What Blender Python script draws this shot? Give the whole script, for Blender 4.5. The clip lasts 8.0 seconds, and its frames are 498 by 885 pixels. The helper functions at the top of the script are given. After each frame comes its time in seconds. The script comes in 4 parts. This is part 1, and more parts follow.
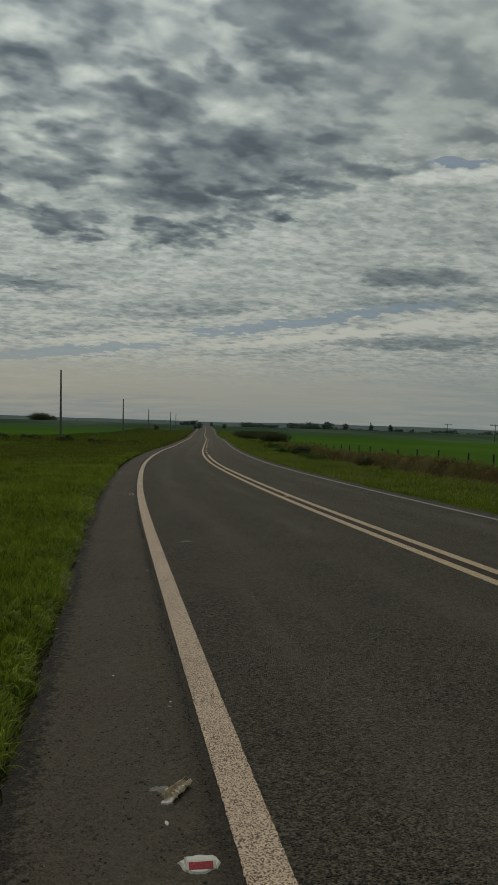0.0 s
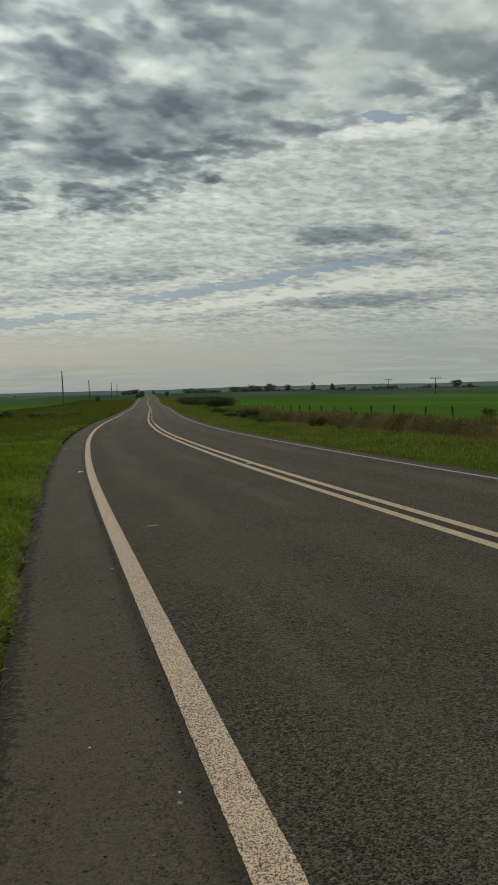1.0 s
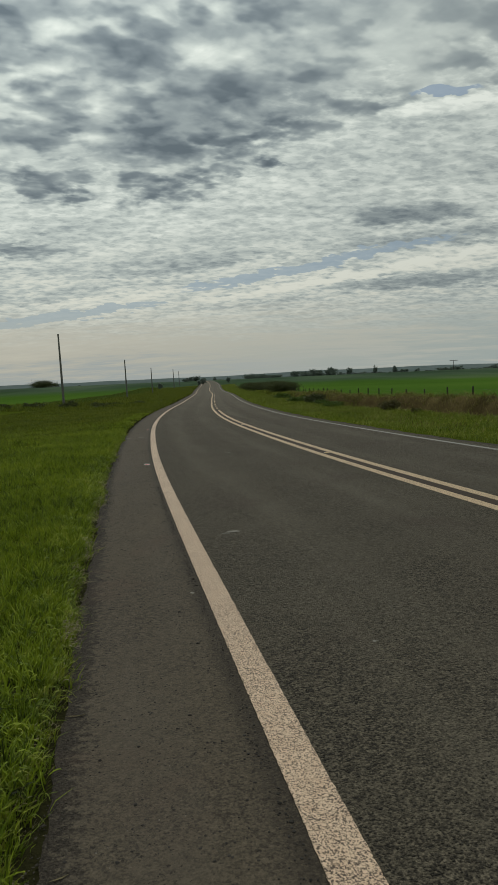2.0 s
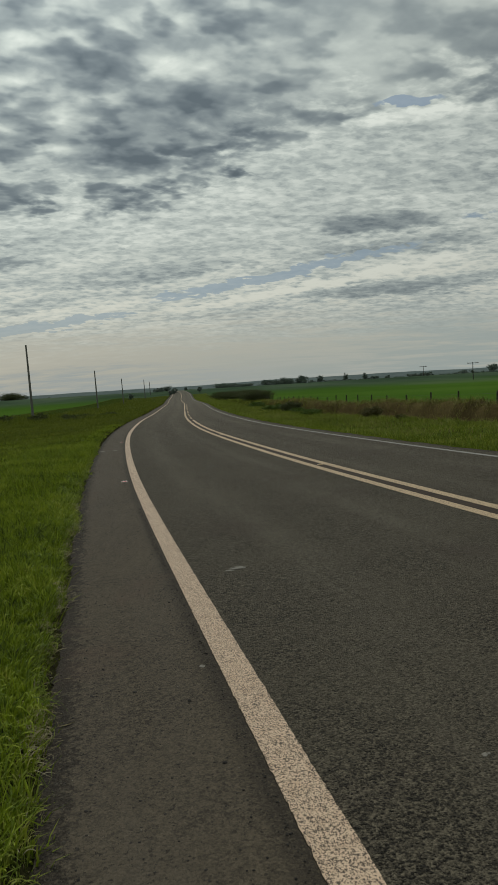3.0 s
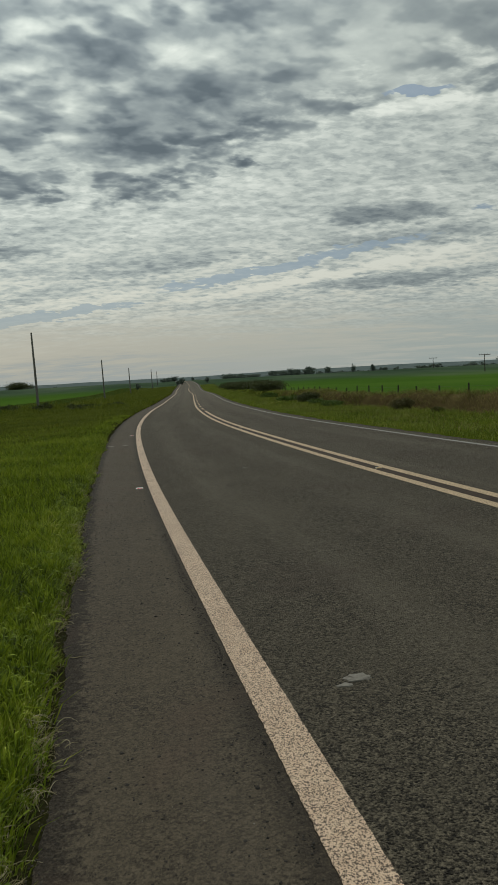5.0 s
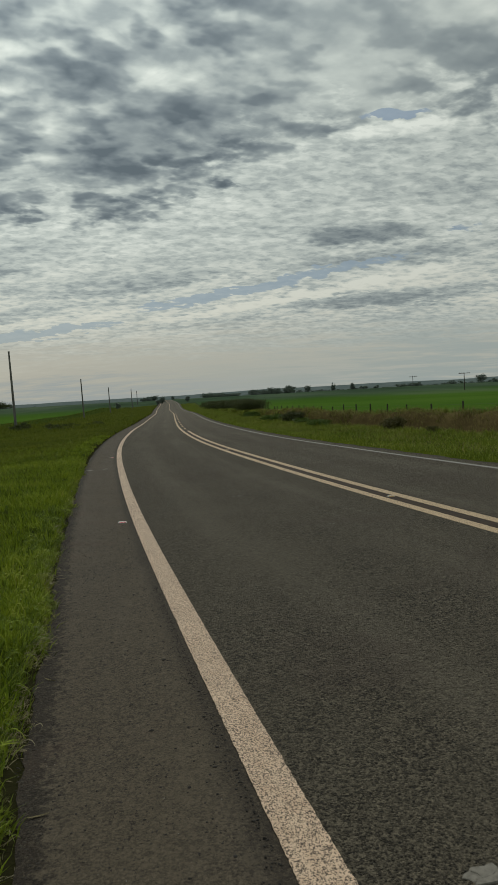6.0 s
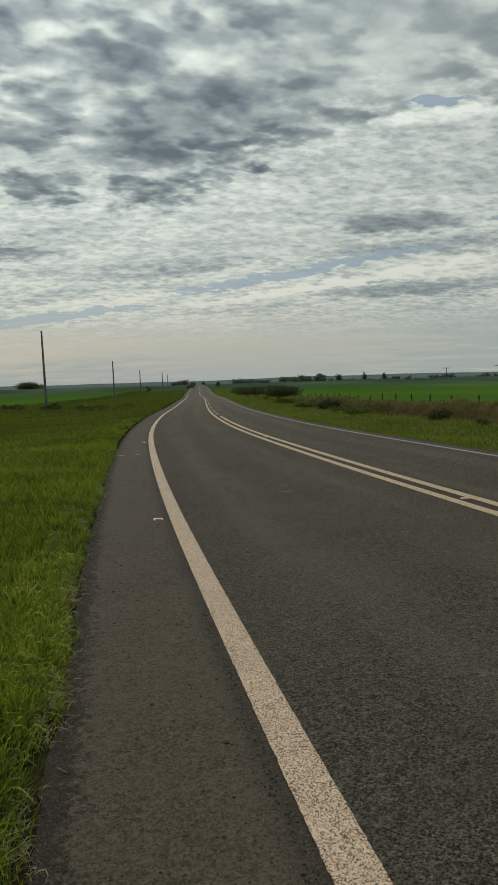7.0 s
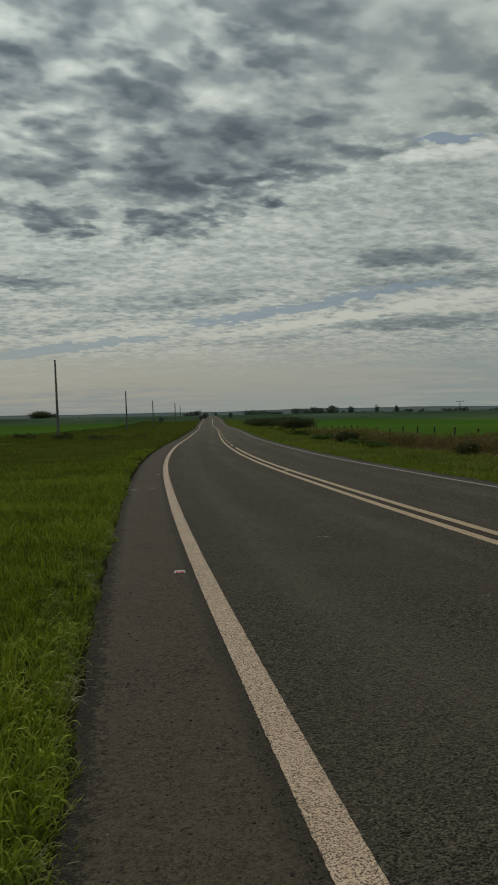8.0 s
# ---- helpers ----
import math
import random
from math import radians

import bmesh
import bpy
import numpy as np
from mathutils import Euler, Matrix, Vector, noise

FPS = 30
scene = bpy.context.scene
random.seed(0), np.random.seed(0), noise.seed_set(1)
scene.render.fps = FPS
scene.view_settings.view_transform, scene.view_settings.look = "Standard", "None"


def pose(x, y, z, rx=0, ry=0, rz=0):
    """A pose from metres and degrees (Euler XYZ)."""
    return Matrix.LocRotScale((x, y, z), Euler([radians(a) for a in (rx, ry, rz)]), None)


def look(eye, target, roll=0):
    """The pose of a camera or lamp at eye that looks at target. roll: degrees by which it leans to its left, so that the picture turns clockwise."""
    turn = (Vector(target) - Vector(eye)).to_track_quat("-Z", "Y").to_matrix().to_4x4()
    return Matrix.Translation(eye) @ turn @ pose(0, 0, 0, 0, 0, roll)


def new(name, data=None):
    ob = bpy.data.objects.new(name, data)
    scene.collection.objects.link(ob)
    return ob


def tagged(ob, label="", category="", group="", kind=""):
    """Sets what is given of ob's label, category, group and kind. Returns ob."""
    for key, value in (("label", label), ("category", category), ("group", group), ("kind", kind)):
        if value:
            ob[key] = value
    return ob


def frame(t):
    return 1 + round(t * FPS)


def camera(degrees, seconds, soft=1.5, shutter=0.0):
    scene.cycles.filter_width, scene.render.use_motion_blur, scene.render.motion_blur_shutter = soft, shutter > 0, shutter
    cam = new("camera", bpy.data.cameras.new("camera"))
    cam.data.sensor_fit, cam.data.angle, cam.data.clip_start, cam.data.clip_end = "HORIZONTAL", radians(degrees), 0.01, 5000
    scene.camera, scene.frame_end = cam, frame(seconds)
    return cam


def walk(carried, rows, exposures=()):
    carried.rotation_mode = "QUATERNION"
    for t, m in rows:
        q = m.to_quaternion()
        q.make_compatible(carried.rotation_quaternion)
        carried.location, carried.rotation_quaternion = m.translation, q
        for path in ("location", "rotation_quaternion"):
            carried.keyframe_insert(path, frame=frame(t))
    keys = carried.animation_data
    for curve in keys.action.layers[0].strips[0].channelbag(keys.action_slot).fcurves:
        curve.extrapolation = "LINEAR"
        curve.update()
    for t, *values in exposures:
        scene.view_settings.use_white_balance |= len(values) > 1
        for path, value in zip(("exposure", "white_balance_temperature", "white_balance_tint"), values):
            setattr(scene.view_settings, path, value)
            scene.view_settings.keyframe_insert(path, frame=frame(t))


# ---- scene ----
cam = camera(35.79, 8.0, soft=1.1, shutter=0.1)
walk(cam, [
    (0.0, pose(0.000, 0.000, 1.552, 88.528, -1.966, -0.000)),
    (0.2, pose(-0.044, 0.295, 1.549, 87.358, 0.690, -0.868)),
    (0.3, pose(-0.066, 0.442, 1.547, 87.054, 1.447, -0.431)),
    (0.5, pose(-0.111, 0.737, 1.544, 86.866, 1.780, 0.615)),
    (0.7, pose(-0.194, 1.037, 1.531, 86.553, 1.181, 0.831)),
    (0.8, pose(-0.235, 1.187, 1.524, 86.419, 0.802, -0.388)),
    (1.0, pose(-0.318, 1.487, 1.511, 85.931, 1.155, -4.298)),
    (1.2, pose(-0.359, 1.788, 1.508, 85.478, 2.403, -6.004)),
    (1.3, pose(-0.380, 1.938, 1.506, 85.247, 2.800, -5.470)),
    (1.5, pose(-0.421, 2.239, 1.503, 85.075, 2.647, -2.605)),
    (1.7, pose(-0.484, 2.537, 1.494, 84.943, 1.936, -0.225)),
    (2.8, pose(-0.833, 4.175, 1.445, 85.292, 3.400, -0.263)),
    (3.0, pose(-0.897, 4.473, 1.436, 85.526, 3.333, -1.980)),
    (3.2, pose(-0.945, 4.777, 1.439, 86.101, 3.933, -2.157)),
    (3.3, pose(-0.970, 4.929, 1.440, 86.413, 3.916, -1.540)),
    (3.5, pose(-1.018, 5.233, 1.443, 86.755, 3.618, 0.219)),
    (3.7, pose(-1.080, 5.536, 1.422, 86.503, 2.839, 1.478)),
    (3.8, pose(-1.111, 5.688, 1.411, 85.865, 2.504, 1.127)),
    (4.0, pose(-1.173, 5.992, 1.390, 84.136, 2.833, -1.953)),
    (4.2, pose(-1.200, 6.299, 1.387, 83.184, 3.647, -5.066)),
    (4.3, pose(-1.214, 6.453, 1.386, 82.962, 3.956, -5.707)),
    (4.5, pose(-1.241, 6.760, 1.383, 83.053, 3.723, -4.525)),
    (4.7, pose(-1.317, 7.061, 1.371, 83.694, 2.928, -1.802)),
    (4.8, pose(-1.354, 7.212, 1.366, 84.159, 2.696, -0.887)),
    (5.0, pose(-1.430, 7.513, 1.354, 84.877, 2.981, -1.482)),
    (5.2, pose(-1.473, 7.815, 1.352, 84.529, 3.868, -3.083)),
    (6.3, pose(-1.713, 9.476, 1.342, 86.594, 2.654, -2.475)),
    (6.5, pose(-1.757, 9.778, 1.340, 85.762, 2.388, -1.812)),
    (6.7, pose(-1.823, 10.064, 1.318, 85.250, 1.911, -0.617)),
    (6.8, pose(-1.857, 10.207, 1.307, 84.989, 1.475, -0.097)),
    (7.0, pose(-1.924, 10.493, 1.286, 85.308, 1.549, -0.724)),
    (7.2, pose(-1.958, 10.790, 1.287, 86.671, 2.738, -1.714)),
    (7.3, pose(-1.976, 10.938, 1.288, 87.204, 3.224, -1.469)),
    (7.5, pose(-2.010, 11.235, 1.290, 88.038, 3.279, 0.053)),
    (7.7, pose(-2.087, 11.523, 1.276, 88.418, 2.742, 1.898)),
    (7.8, pose(-2.125, 11.667, 1.269, 88.485, 2.080, 2.591)),
    (8.0, pose(-2.201, 11.955, 1.256, 87.646, 0.994, 0.163)),
], exposures=[(0.0, -0.7), (0.3, -0.35), (0.8, -0.25), (1.5, -0.1), (3.0, -0.22), (3.5, -0.25), (4.0, -0.4), (4.5, -0.05), (5.0, -0.15), (6.5, -0.2), (7.0, -0.06), (7.5, -0.3), (8.0, -0.55)])

# ---- world, sun ----
SUN_AZ, SUN_EL = radians(-20), radians(52)
sun_dir = Vector((math.sin(SUN_AZ) * math.cos(SUN_EL), math.cos(SUN_AZ) * math.cos(SUN_EL), math.sin(SUN_EL)))


class Nodes:
    """Small shorthand for building node trees."""

    def __init__(self, tree):
        self.t = tree

    def add(self, kind, **props):
        n = self.t.nodes.new(kind)
        for k, v in props.items():
            if k in n.inputs:
                self.put(n.inputs[k], v)
        return n

    def put(self, socket, v):
        if isinstance(v, bpy.types.NodeSocket):
            self.t.links.new(v, socket)
        else:
            socket.default_value = v

    def math(self, op, a, b=0.0, c=0.0, clamp=False):
        n = self.t.nodes.new("ShaderNodeMath")
        n.operation, n.use_clamp = op, clamp
        for s, v in zip(n.inputs, (a, b, c)):
            self.put(s, v)
        return n.outputs[0]

    def mapr(self, v, a, b, c=0.0, d=1.0, smooth=True):
        n = self.t.nodes.new("ShaderNodeMapRange")
        n.interpolation_type = "SMOOTHSTEP" if smooth else "LINEAR"
        for s, x in zip(n.inputs, (v, a, b, c, d)):
            self.put(s, x)
        return n.outputs[0]

    def noise(self, vec, scale, detail=3.0, rough=0.5, distort=0.0):
        n = self.t.nodes.new("ShaderNodeTexNoise")
        self.put(n.inputs["Vector"], vec)
        n.inputs["Scale"].default_value, n.inputs["Detail"].default_value = scale, detail
        n.inputs["Roughness"].default_value, n.inputs["Distortion"].default_value = rough, distort
        return n.outputs["Fac"]

    def mix(self, fac, a, b, blend="MIX"):
        n = self.t.nodes.new("ShaderNodeMix")
        n.data_type, n.blend_type = "RGBA", blend
        self.put(n.inputs[0], fac)
        for s, v in ((n.inputs[6], a), (n.inputs[7], b)):
            self.put(s, (*v, 1.0) if isinstance(v, tuple) and len(v) == 3 else v)
        return n.outputs[2]

    def ramp(self, fac, stops):
        n = self.t.nodes.new("ShaderNodeValToRGB")
        self.put(n.inputs[0], fac)
        e = n.color_ramp.elements
        while len(e) < len(stops):
            e.new(0.5)
        for q, (p, c) in zip(e, stops):
            q.position, q.color = p, (*c, 1.0)
        return n.outputs[0]

    def xyz(self, v):
        n = self.t.nodes.new("ShaderNodeSeparateXYZ")
        self.put(n.inputs[0], v)
        return n.outputs

    def vec(self, x, y, z=0.0):
        n = self.t.nodes.new("ShaderNodeCombineXYZ")
        for s, v in zip(n.inputs, (x, y, z)):
            self.put(s, v)
        return n.outputs[0]


world = bpy.data.worlds.new("overcast_sky")
scene.world = world
world.use_nodes = True
w = Nodes(world.node_tree)
w.t.nodes.clear()
way = w.add("ShaderNodeTexCoord").outputs["Generated"]
dx, dy, dz = w.xyz(way)[:3]
el = w.math("ARCSINE", dz)
az = w.math("ARCTAN2", dx, dy)
up_z = w.math("MAXIMUM", dz, 0.0)


def deck(lift, turn=0.0, sx=1.0, sy=1.0, seed=0.0):
    """Plan coordinates on a cloud deck; lift softens the crowding towards the horizon."""
    d = w.math("ADD", up_z, lift)
    u, v = w.math("DIVIDE", dx, d), w.math("DIVIDE", dy, d)
    c, n = math.cos(radians(turn)), math.sin(radians(turn))
    return w.vec(w.math("ADD", w.math("MULTIPLY", u, c * sx), w.math("MULTIPLY", v, n * sx)),
                 w.math("SUBTRACT", w.math("MULTIPLY", v, c * sy), w.math("MULTIPLY", u, n * sy)), seed)


def centred(n):
    return w.math("SUBTRACT", n, 0.5)


def total(items):
    out = 0.0
    for amount, node in items:
        out = w.math("ADD", out, w.math("MULTIPLY", node, amount))
    return out


def cells(vec, scale, smooth=0.5, wobble=0.0, rough_scale=6.0):
    """Rounded cloud cells: 1 in their middles, 0 in the bright lanes between them."""
    if wobble:
        off = w.math("MULTIPLY", centred(w.noise(vec, rough_scale, 3.0, 0.6)), wobble)
        off2 = w.math("MULTIPLY", centred(w.noise(vec, rough_scale * 1.37, 3.0, 0.6)), wobble)
        add = w.t.nodes.new("ShaderNodeVectorMath")
        w.put(add.inputs[0], vec)
        w.put(add.inputs[1], w.vec(off, off2))
        vec = add.outputs[0]
    n = w.t.nodes.new("ShaderNodeTexVoronoi")
    n.feature, n.voronoi_dimensions = "SMOOTH_F1", "2D"
    w.put(n.inputs["Vector"], vec)
    n.inputs["Scale"].default_value, n.inputs["Smoothness"].default_value = scale, smooth
    return w.mapr(n.outputs["Distance"], 0.08, 0.62, 1.0, 0.0)


high = deck(0.20)
big = w.noise(high, 1.9, 2.0, 0.5)
lump = w.noise(high, 6.0, 2.5, 0.5, 0.15)
lump_lit = w.noise(deck(0.212), 6.0, 2.5, 0.5, 0.15)
tuft = w.noise(deck(0.20, 27, seed=0.137), 15.0, 3.0, 0.55, 0.3)
roll = w.noise(deck(0.20, 35, 0.7, 1.35), 3.4, 3.0, 0.5, 0.2)
puff = cells(deck(0.20, 20, 0.85, 1.1), 6.6, 0.8, 0.42, 6.0)
low_deck = deck(0.17, 10, 0.8, 1.1, 0.4)
cobble = cells(low_deck, 24.0, 0.6, 0.10, 20.0)
ripple = w.noise(low_deck, 22.0, 3.5, 0.6, 0.5)
wide = w.noise(deck(0.14, -6, 0.7, 1.0, 2.2), 3.4, 3.0, 0.6, 0.4)
streak = w.noise(deck(0.12, -5, 0.4, 1.0, 1.1), 2.6, 3.0, 0.5, 0.3)
wisp = w.noise(deck(0.12, -4, 0.5, 1.0, 3.3), 9.0, 4.0, 0.6, 0.5)
az_n = w.math("ADD", az, total([(0.10, centred(lump)), (0.05, centred(wisp))]))
el_n = w.math("ADD", el, total([(0.020, centred(tuft)), (0.016, centred(wisp))]))


def patch(a, e, ra, re, tilt=0.0):
    """A soft-edged cloud patch at a bearing and height, in radians; tilt: its rise to the east."""
    across = w.math("SUBTRACT", az_n, a)
    p = w.math("POWER", w.math("DIVIDE", across, ra), 2.0)
    q = w.math("POWER", w.math("DIVIDE", w.math("SUBTRACT", w.math("SUBTRACT", el_n, e), w.math("MULTIPLY", across, tilt)), re), 2.0)
    return w.mapr(w.math("ADD", p, q), 0.0, 1.0, 1.0, 0.0)


# two decks: dark lumpy clouds above, a pale rippled sheet below
rim = w.mapr(az, -0.16, 0.24, 0.226, 0.322)
upper = w.mapr(w.math("ADD", w.math("SUBTRACT", el, rim), total([(0.045, centred(puff)), (0.14, centred(lump)), (0.11, centred(tuft)), (0.05, centred(ripple))])), -0.028, 0.040)
relief = w.math("SUBTRACT", lump, lump_lit)
east = w.mapr(az, -0.02, 0.20, 1.0, 0.5)
d_up = w.math("ADD", w.mapr(az, 0.0, 0.25, 0.59, 0.47), w.math("MULTIPLY", east, total([(0.40, centred(puff)), (0.62, centred(lump)), (0.55, centred(tuft)), (1.3, relief), (0.15, centred(ripple))])))
d_up = w.math("ADD", d_up, total([(0.7, centred(roll)), (0.45, centred(big))]))
d_low = w.math("ADD", 0.285, total([(0.15, centred(cobble)), (0.52, centred(ripple)), (0.6, centred(wide)), (0.25, centred(wisp)), (0.25, centred(tuft))]))
depth = w.math("ADD", w.math("ADD", w.math("MULTIPLY", d_up, upper), w.math("MULTIPLY", d_low, w.math("SUBTRACT", 1.0, upper))), total([
    (0.30, patch(-0.03, 0.315, 0.17, 0.045, 0.12)), (0.14, patch(-0.20, 0.40, 0.20, 0.07)), (0.16, patch(-0.02, 0.45, 0.14, 0.03, 0.1)), (-0.16, patch(-0.29, 0.345, 0.05, 0.03)),
    (0.44, patch(0.213, 0.186, 0.095, 0.016, -0.03)), (0.42, patch(-0.295, 0.162, 0.085, 0.011)), (0.28, patch(0.25, 0.157, 0.14, 0.014, 0.03)), (0.16, patch(-0.10, 0.140, 0.16, 0.016, 0.05)),
    (0.27, patch(0.25, 0.108, 0.17, 0.013, 0.02)), (-0.26, patch(0.12, 0.117, 0.24, 0.008, 0.12)), (-0.16, patch(0.0, 0.140, 0.12, 0.006, 0.14)), (-0.16, patch(-0.19, 0.100, 0.14, 0.006, 0.1)),
    (-0.26, patch(0.26, 0.306, 0.11, 0.010, 0.02)), (-0.14, patch(-0.20, 0.212, 0.16, 0.014, 0.06))]))
depth = w.math("MULTIPLY", depth, 0.9)
cloud = w.ramp(depth, [(0.0, (0.650, 0.690, 0.630)), (0.25, (0.432, 0.478, 0.446)), (0.5, (0.250, 0.290, 0.290)), (0.75, (0.152, 0.184, 0.198)), (1.0, (0.098, 0.124, 0.140))])
low = w.ramp(w.math("ADD", w.mapr(el, 0.0, 0.14, 0.0, 1.0, smooth=False), total([(0.7, centred(streak)), (0.5, centred(wisp))])),
             [(0.0, (0.34, 0.37, 0.355)), (0.2, (0.43, 0.425, 0.36)), (0.6, (0.50, 0.485, 0.40)), (1.0, (0.48, 0.50, 0.44))])
cool = w.mapr(az, -0.25, 0.35, 0.0, 0.85)
low = w.mix(cool, low, w.ramp(w.math("ADD", streak, w.math("MULTIPLY", centred(wisp), 0.5)), [(0.38, (0.44, 0.455, 0.40)), (0.58, (0.33, 0.385, 0.37))]))
body = w.mix(w.mapr(w.math("ADD", el, w.math("MULTIPLY", centred(wisp), 0.06)), 0.035, 0.11), low, cloud)
# the sheet turns creamy towards the horizon
cream = w.math("MULTIPLY", w.math("MULTIPLY", w.mapr(el, 0.10, 0.20, 0.5, 0.0), w.mapr(el, 0.06, 0.10)), w.mapr(depth, 0.05, 0.35, 1.0, 0.0))
body = w.mix(cream, body, (0.61, 0.60, 0.50))
sky = w.add("ShaderNodeTexSky")
sky.sky_type, sky.sun_disc, sky.sun_elevation, sky.sun_rotation = "NISHITA", False, SUN_EL, SUN_AZ
blue = w.mix(0.75, w.mix(1.0, sky.outputs[0], (0.10, 0.10, 0.10), "MULTIPLY"), (0.185, 0.235, 0.262))
gap = total([(1.3, patch(0.04, 0.127, 0.16, 0.0090, 0.14)), (0.9, patch(0.20, 0.152, 0.13, 0.008, 0.08)), (1.6, patch(-0.24, 0.081, 0.17, 0.0085, 0.12)), (1.35, patch(0.25, 0.321, 0.075, 0.0075, -0.01)), (0.8, patch(0.33, 0.183, 0.05, 0.006))])
gap = w.mapr(w.math("ADD", gap, total([(1.6, centred(wisp)), (1.4, centred(ripple))])), 0.52, 0.95, 0.0, 0.85)
body = w.mix(gap, body, blue)
glow = w.math("MAXIMUM", 0.0, total([(sun_dir.x, dx), (sun_dir.y, dy), (sun_dir.z, dz)]))
glow = w.math("ADD", 1.0, w.math("MULTIPLY", w.math("POWER", glow, 6.0), 1.6))
lit = w.add("ShaderNodeVectorMath")
lit.operation = "SCALE"
w.put(lit.inputs[0], body)
w.put(lit.inputs["Scale"], glow)
back = w.add("ShaderNodeBackground", Strength=1.0)
w.put(back.inputs[0], lit.outputs[0])
w.t.links.new(back.outputs[0], w.add("ShaderNodeOutputWorld").inputs[0])

sun = new("sun", bpy.data.lights.new("sun", "SUN"))
sun.data.energy, sun.data.angle, sun.data.color = 1.3, radians(14), (1.0, 0.95, 0.87)
sun.matrix_world = look((0, 0, 60), Vector((0, 0, 60)) - sun_dir)


# ---- materials ----
def material(name, rough=0.9, spec=0.3):
    m = bpy.data.materials.new(name)
    m.use_nodes = True
    n = Nodes(m.node_tree)
    b = m.node_tree.nodes["Principled BSDF"]
    b.inputs["Roughness"].default_value, b.inputs["Specular IOR Level"].default_value = rough, spec
    return m, n, b


def bump(n, b, height, strength=0.5, distance=0.01):
    k = n.add("ShaderNodeBump")
    k.inputs["Strength"].default_value, k.inputs["Distance"].default_value = strength, distance
    n.put(k.inputs["Height"], height)
    n.put(b.inputs["Normal"], k.outputs[0])


def place(n):
    return n.add("ShaderNodeTexCoord").outputs["Object"]


def station(n):
    """Offset and station along the road, in metres, from the UV map."""
    return n.xyz(n.add("ShaderNodeTexCoord").outputs["UV"])[:2]


def asphalt(name, low, high, pale, worn):
    m, n, b = material(name, 0.88, 0.16)
    p = place(n)
    o, s = station(n)
    grit = n.noise(p, 90.0, 3.0, 0.75)
    coarse = n.noise(p, 21.0, 3.0, 0.7)
    agg = n.add("ShaderNodeTexVoronoi")
    n.put(agg.inputs["Vector"], p)
    agg.inputs["Scale"].default_value = 84.0
    stone = n.xyz(agg.outputs["Color"])[0]
    stain = n.noise(p, 0.8, 5.0, 0.65, 0.5)
    streak = n.noise(n.vec(n.math("MULTIPLY", o, 1.6), n.math("MULTIPLY", s, 0.12)), 1.0, 4.0, 0.6)
    mixed = n.math("ADD", n.math("MULTIPLY", grit, 0.55), n.math("ADD", n.math("MULTIPLY", coarse, 0.25), n.math("MULTIPLY", stone, 0.20 if worn else 0.12)))
    col = n.ramp(mixed, [(0.40 if worn else 0.36, low), (0.66 if worn else 0.60, high)])
    col = n.mix(n.mapr(stain, 0.35, 0.7, 0.0, 0.4), col, pale)
    if worn:
        lane = n.math("ABSOLUTE", n.math("SUBTRACT", n.math("PINGPONG", o, 3.7), 1.85))
        track = n.math("ABSOLUTE", n.math("SUBTRACT", lane, 0.85))
        wheel = n.math("MULTIPLY", n.mapr(track, 0.1, 0.65, 1.0, 0.0), n.mapr(streak, 0.3, 0.7))
        col = n.mix(n.math("MULTIPLY", wheel, 0.5), col, (0.156, 0.136, 0.100))
        # stones polished pale in the wheel tracks, in loose patches
        worn_patch = n.math("MULTIPLY", n.mapr(n.noise(p, 1.7, 4.0, 0.65), 0.50, 0.66), n.mapr(track, 0.1, 0.8, 1.0, 0.25))
        fleck = n.math("MULTIPLY", n.mapr(stone, 0.74, 0.82), n.mapr(agg.outputs["Distance"], 0.25, 0.45, 1.0, 0.0))
        col = n.mix(n.math("MULTIPLY", fleck, n.math("ADD", 0.22, n.math("MULTIPLY", worn_patch, 0.6))), col, (0.20, 0.178, 0.142))
        col = n.mix(n.mapr(n.noise(p, 0.5, 4.0, 0.6), 0.56, 0.7, 0.0, 0.35), col, (0.075, 0.056, 0.044))
    else:
        col = n.mix(n.mapr(streak, 0.4, 0.75, 0.0, 0.5), col, (0.100, 0.085, 0.067))
        # coarse broken margin, painted darker still for the shadow under the overhanging turf
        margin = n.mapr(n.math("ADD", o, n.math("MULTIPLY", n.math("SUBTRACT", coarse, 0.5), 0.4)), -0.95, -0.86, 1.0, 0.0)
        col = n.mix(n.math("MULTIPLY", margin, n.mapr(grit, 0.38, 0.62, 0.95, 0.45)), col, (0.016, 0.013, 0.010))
        seam = n.mapr(n.math("ADD", o, n.math("MULTIPLY", n.math("SUBTRACT", coarse, 0.5), 0.30)), -0.23, -0.12)
        crumb = n.math("MULTIPLY", seam, n.mapr(grit, 0.42, 0.56))
        col = n.mix(n.math("MULTIPLY", crumb, 0.75), col, (0.017, 0.014, 0.012))
        clay = n.mapr(n.noise(p, 0.9, 3.0, 0.6, 0.4), 0.55, 0.72, 0.0, 0.4)
        col = n.mix(clay, col, (0.092, 0.063, 0.045))
    pit = n.mapr(n.noise(p, 46.0 if worn else 52.0, 2.5, 0.65), 0.60 if worn else 0.61, 0.67 if worn else 0.65)
    if not worn:
        pit = n.math("MULTIPLY", pit, n.mapr(n.noise(p, 3.2, 3.0, 0.6), 0.40, 0.60, 0.2, 1.0))
    col = n.mix(n.math("MULTIPLY", pit, 0.75), col, (0.012, 0.011, 0.010))
    n.put(b.inputs["Base Color"], col)
    dome = n.mapr(agg.outputs["Distance"], 0.0, 0.6, 1.0, 0.0)
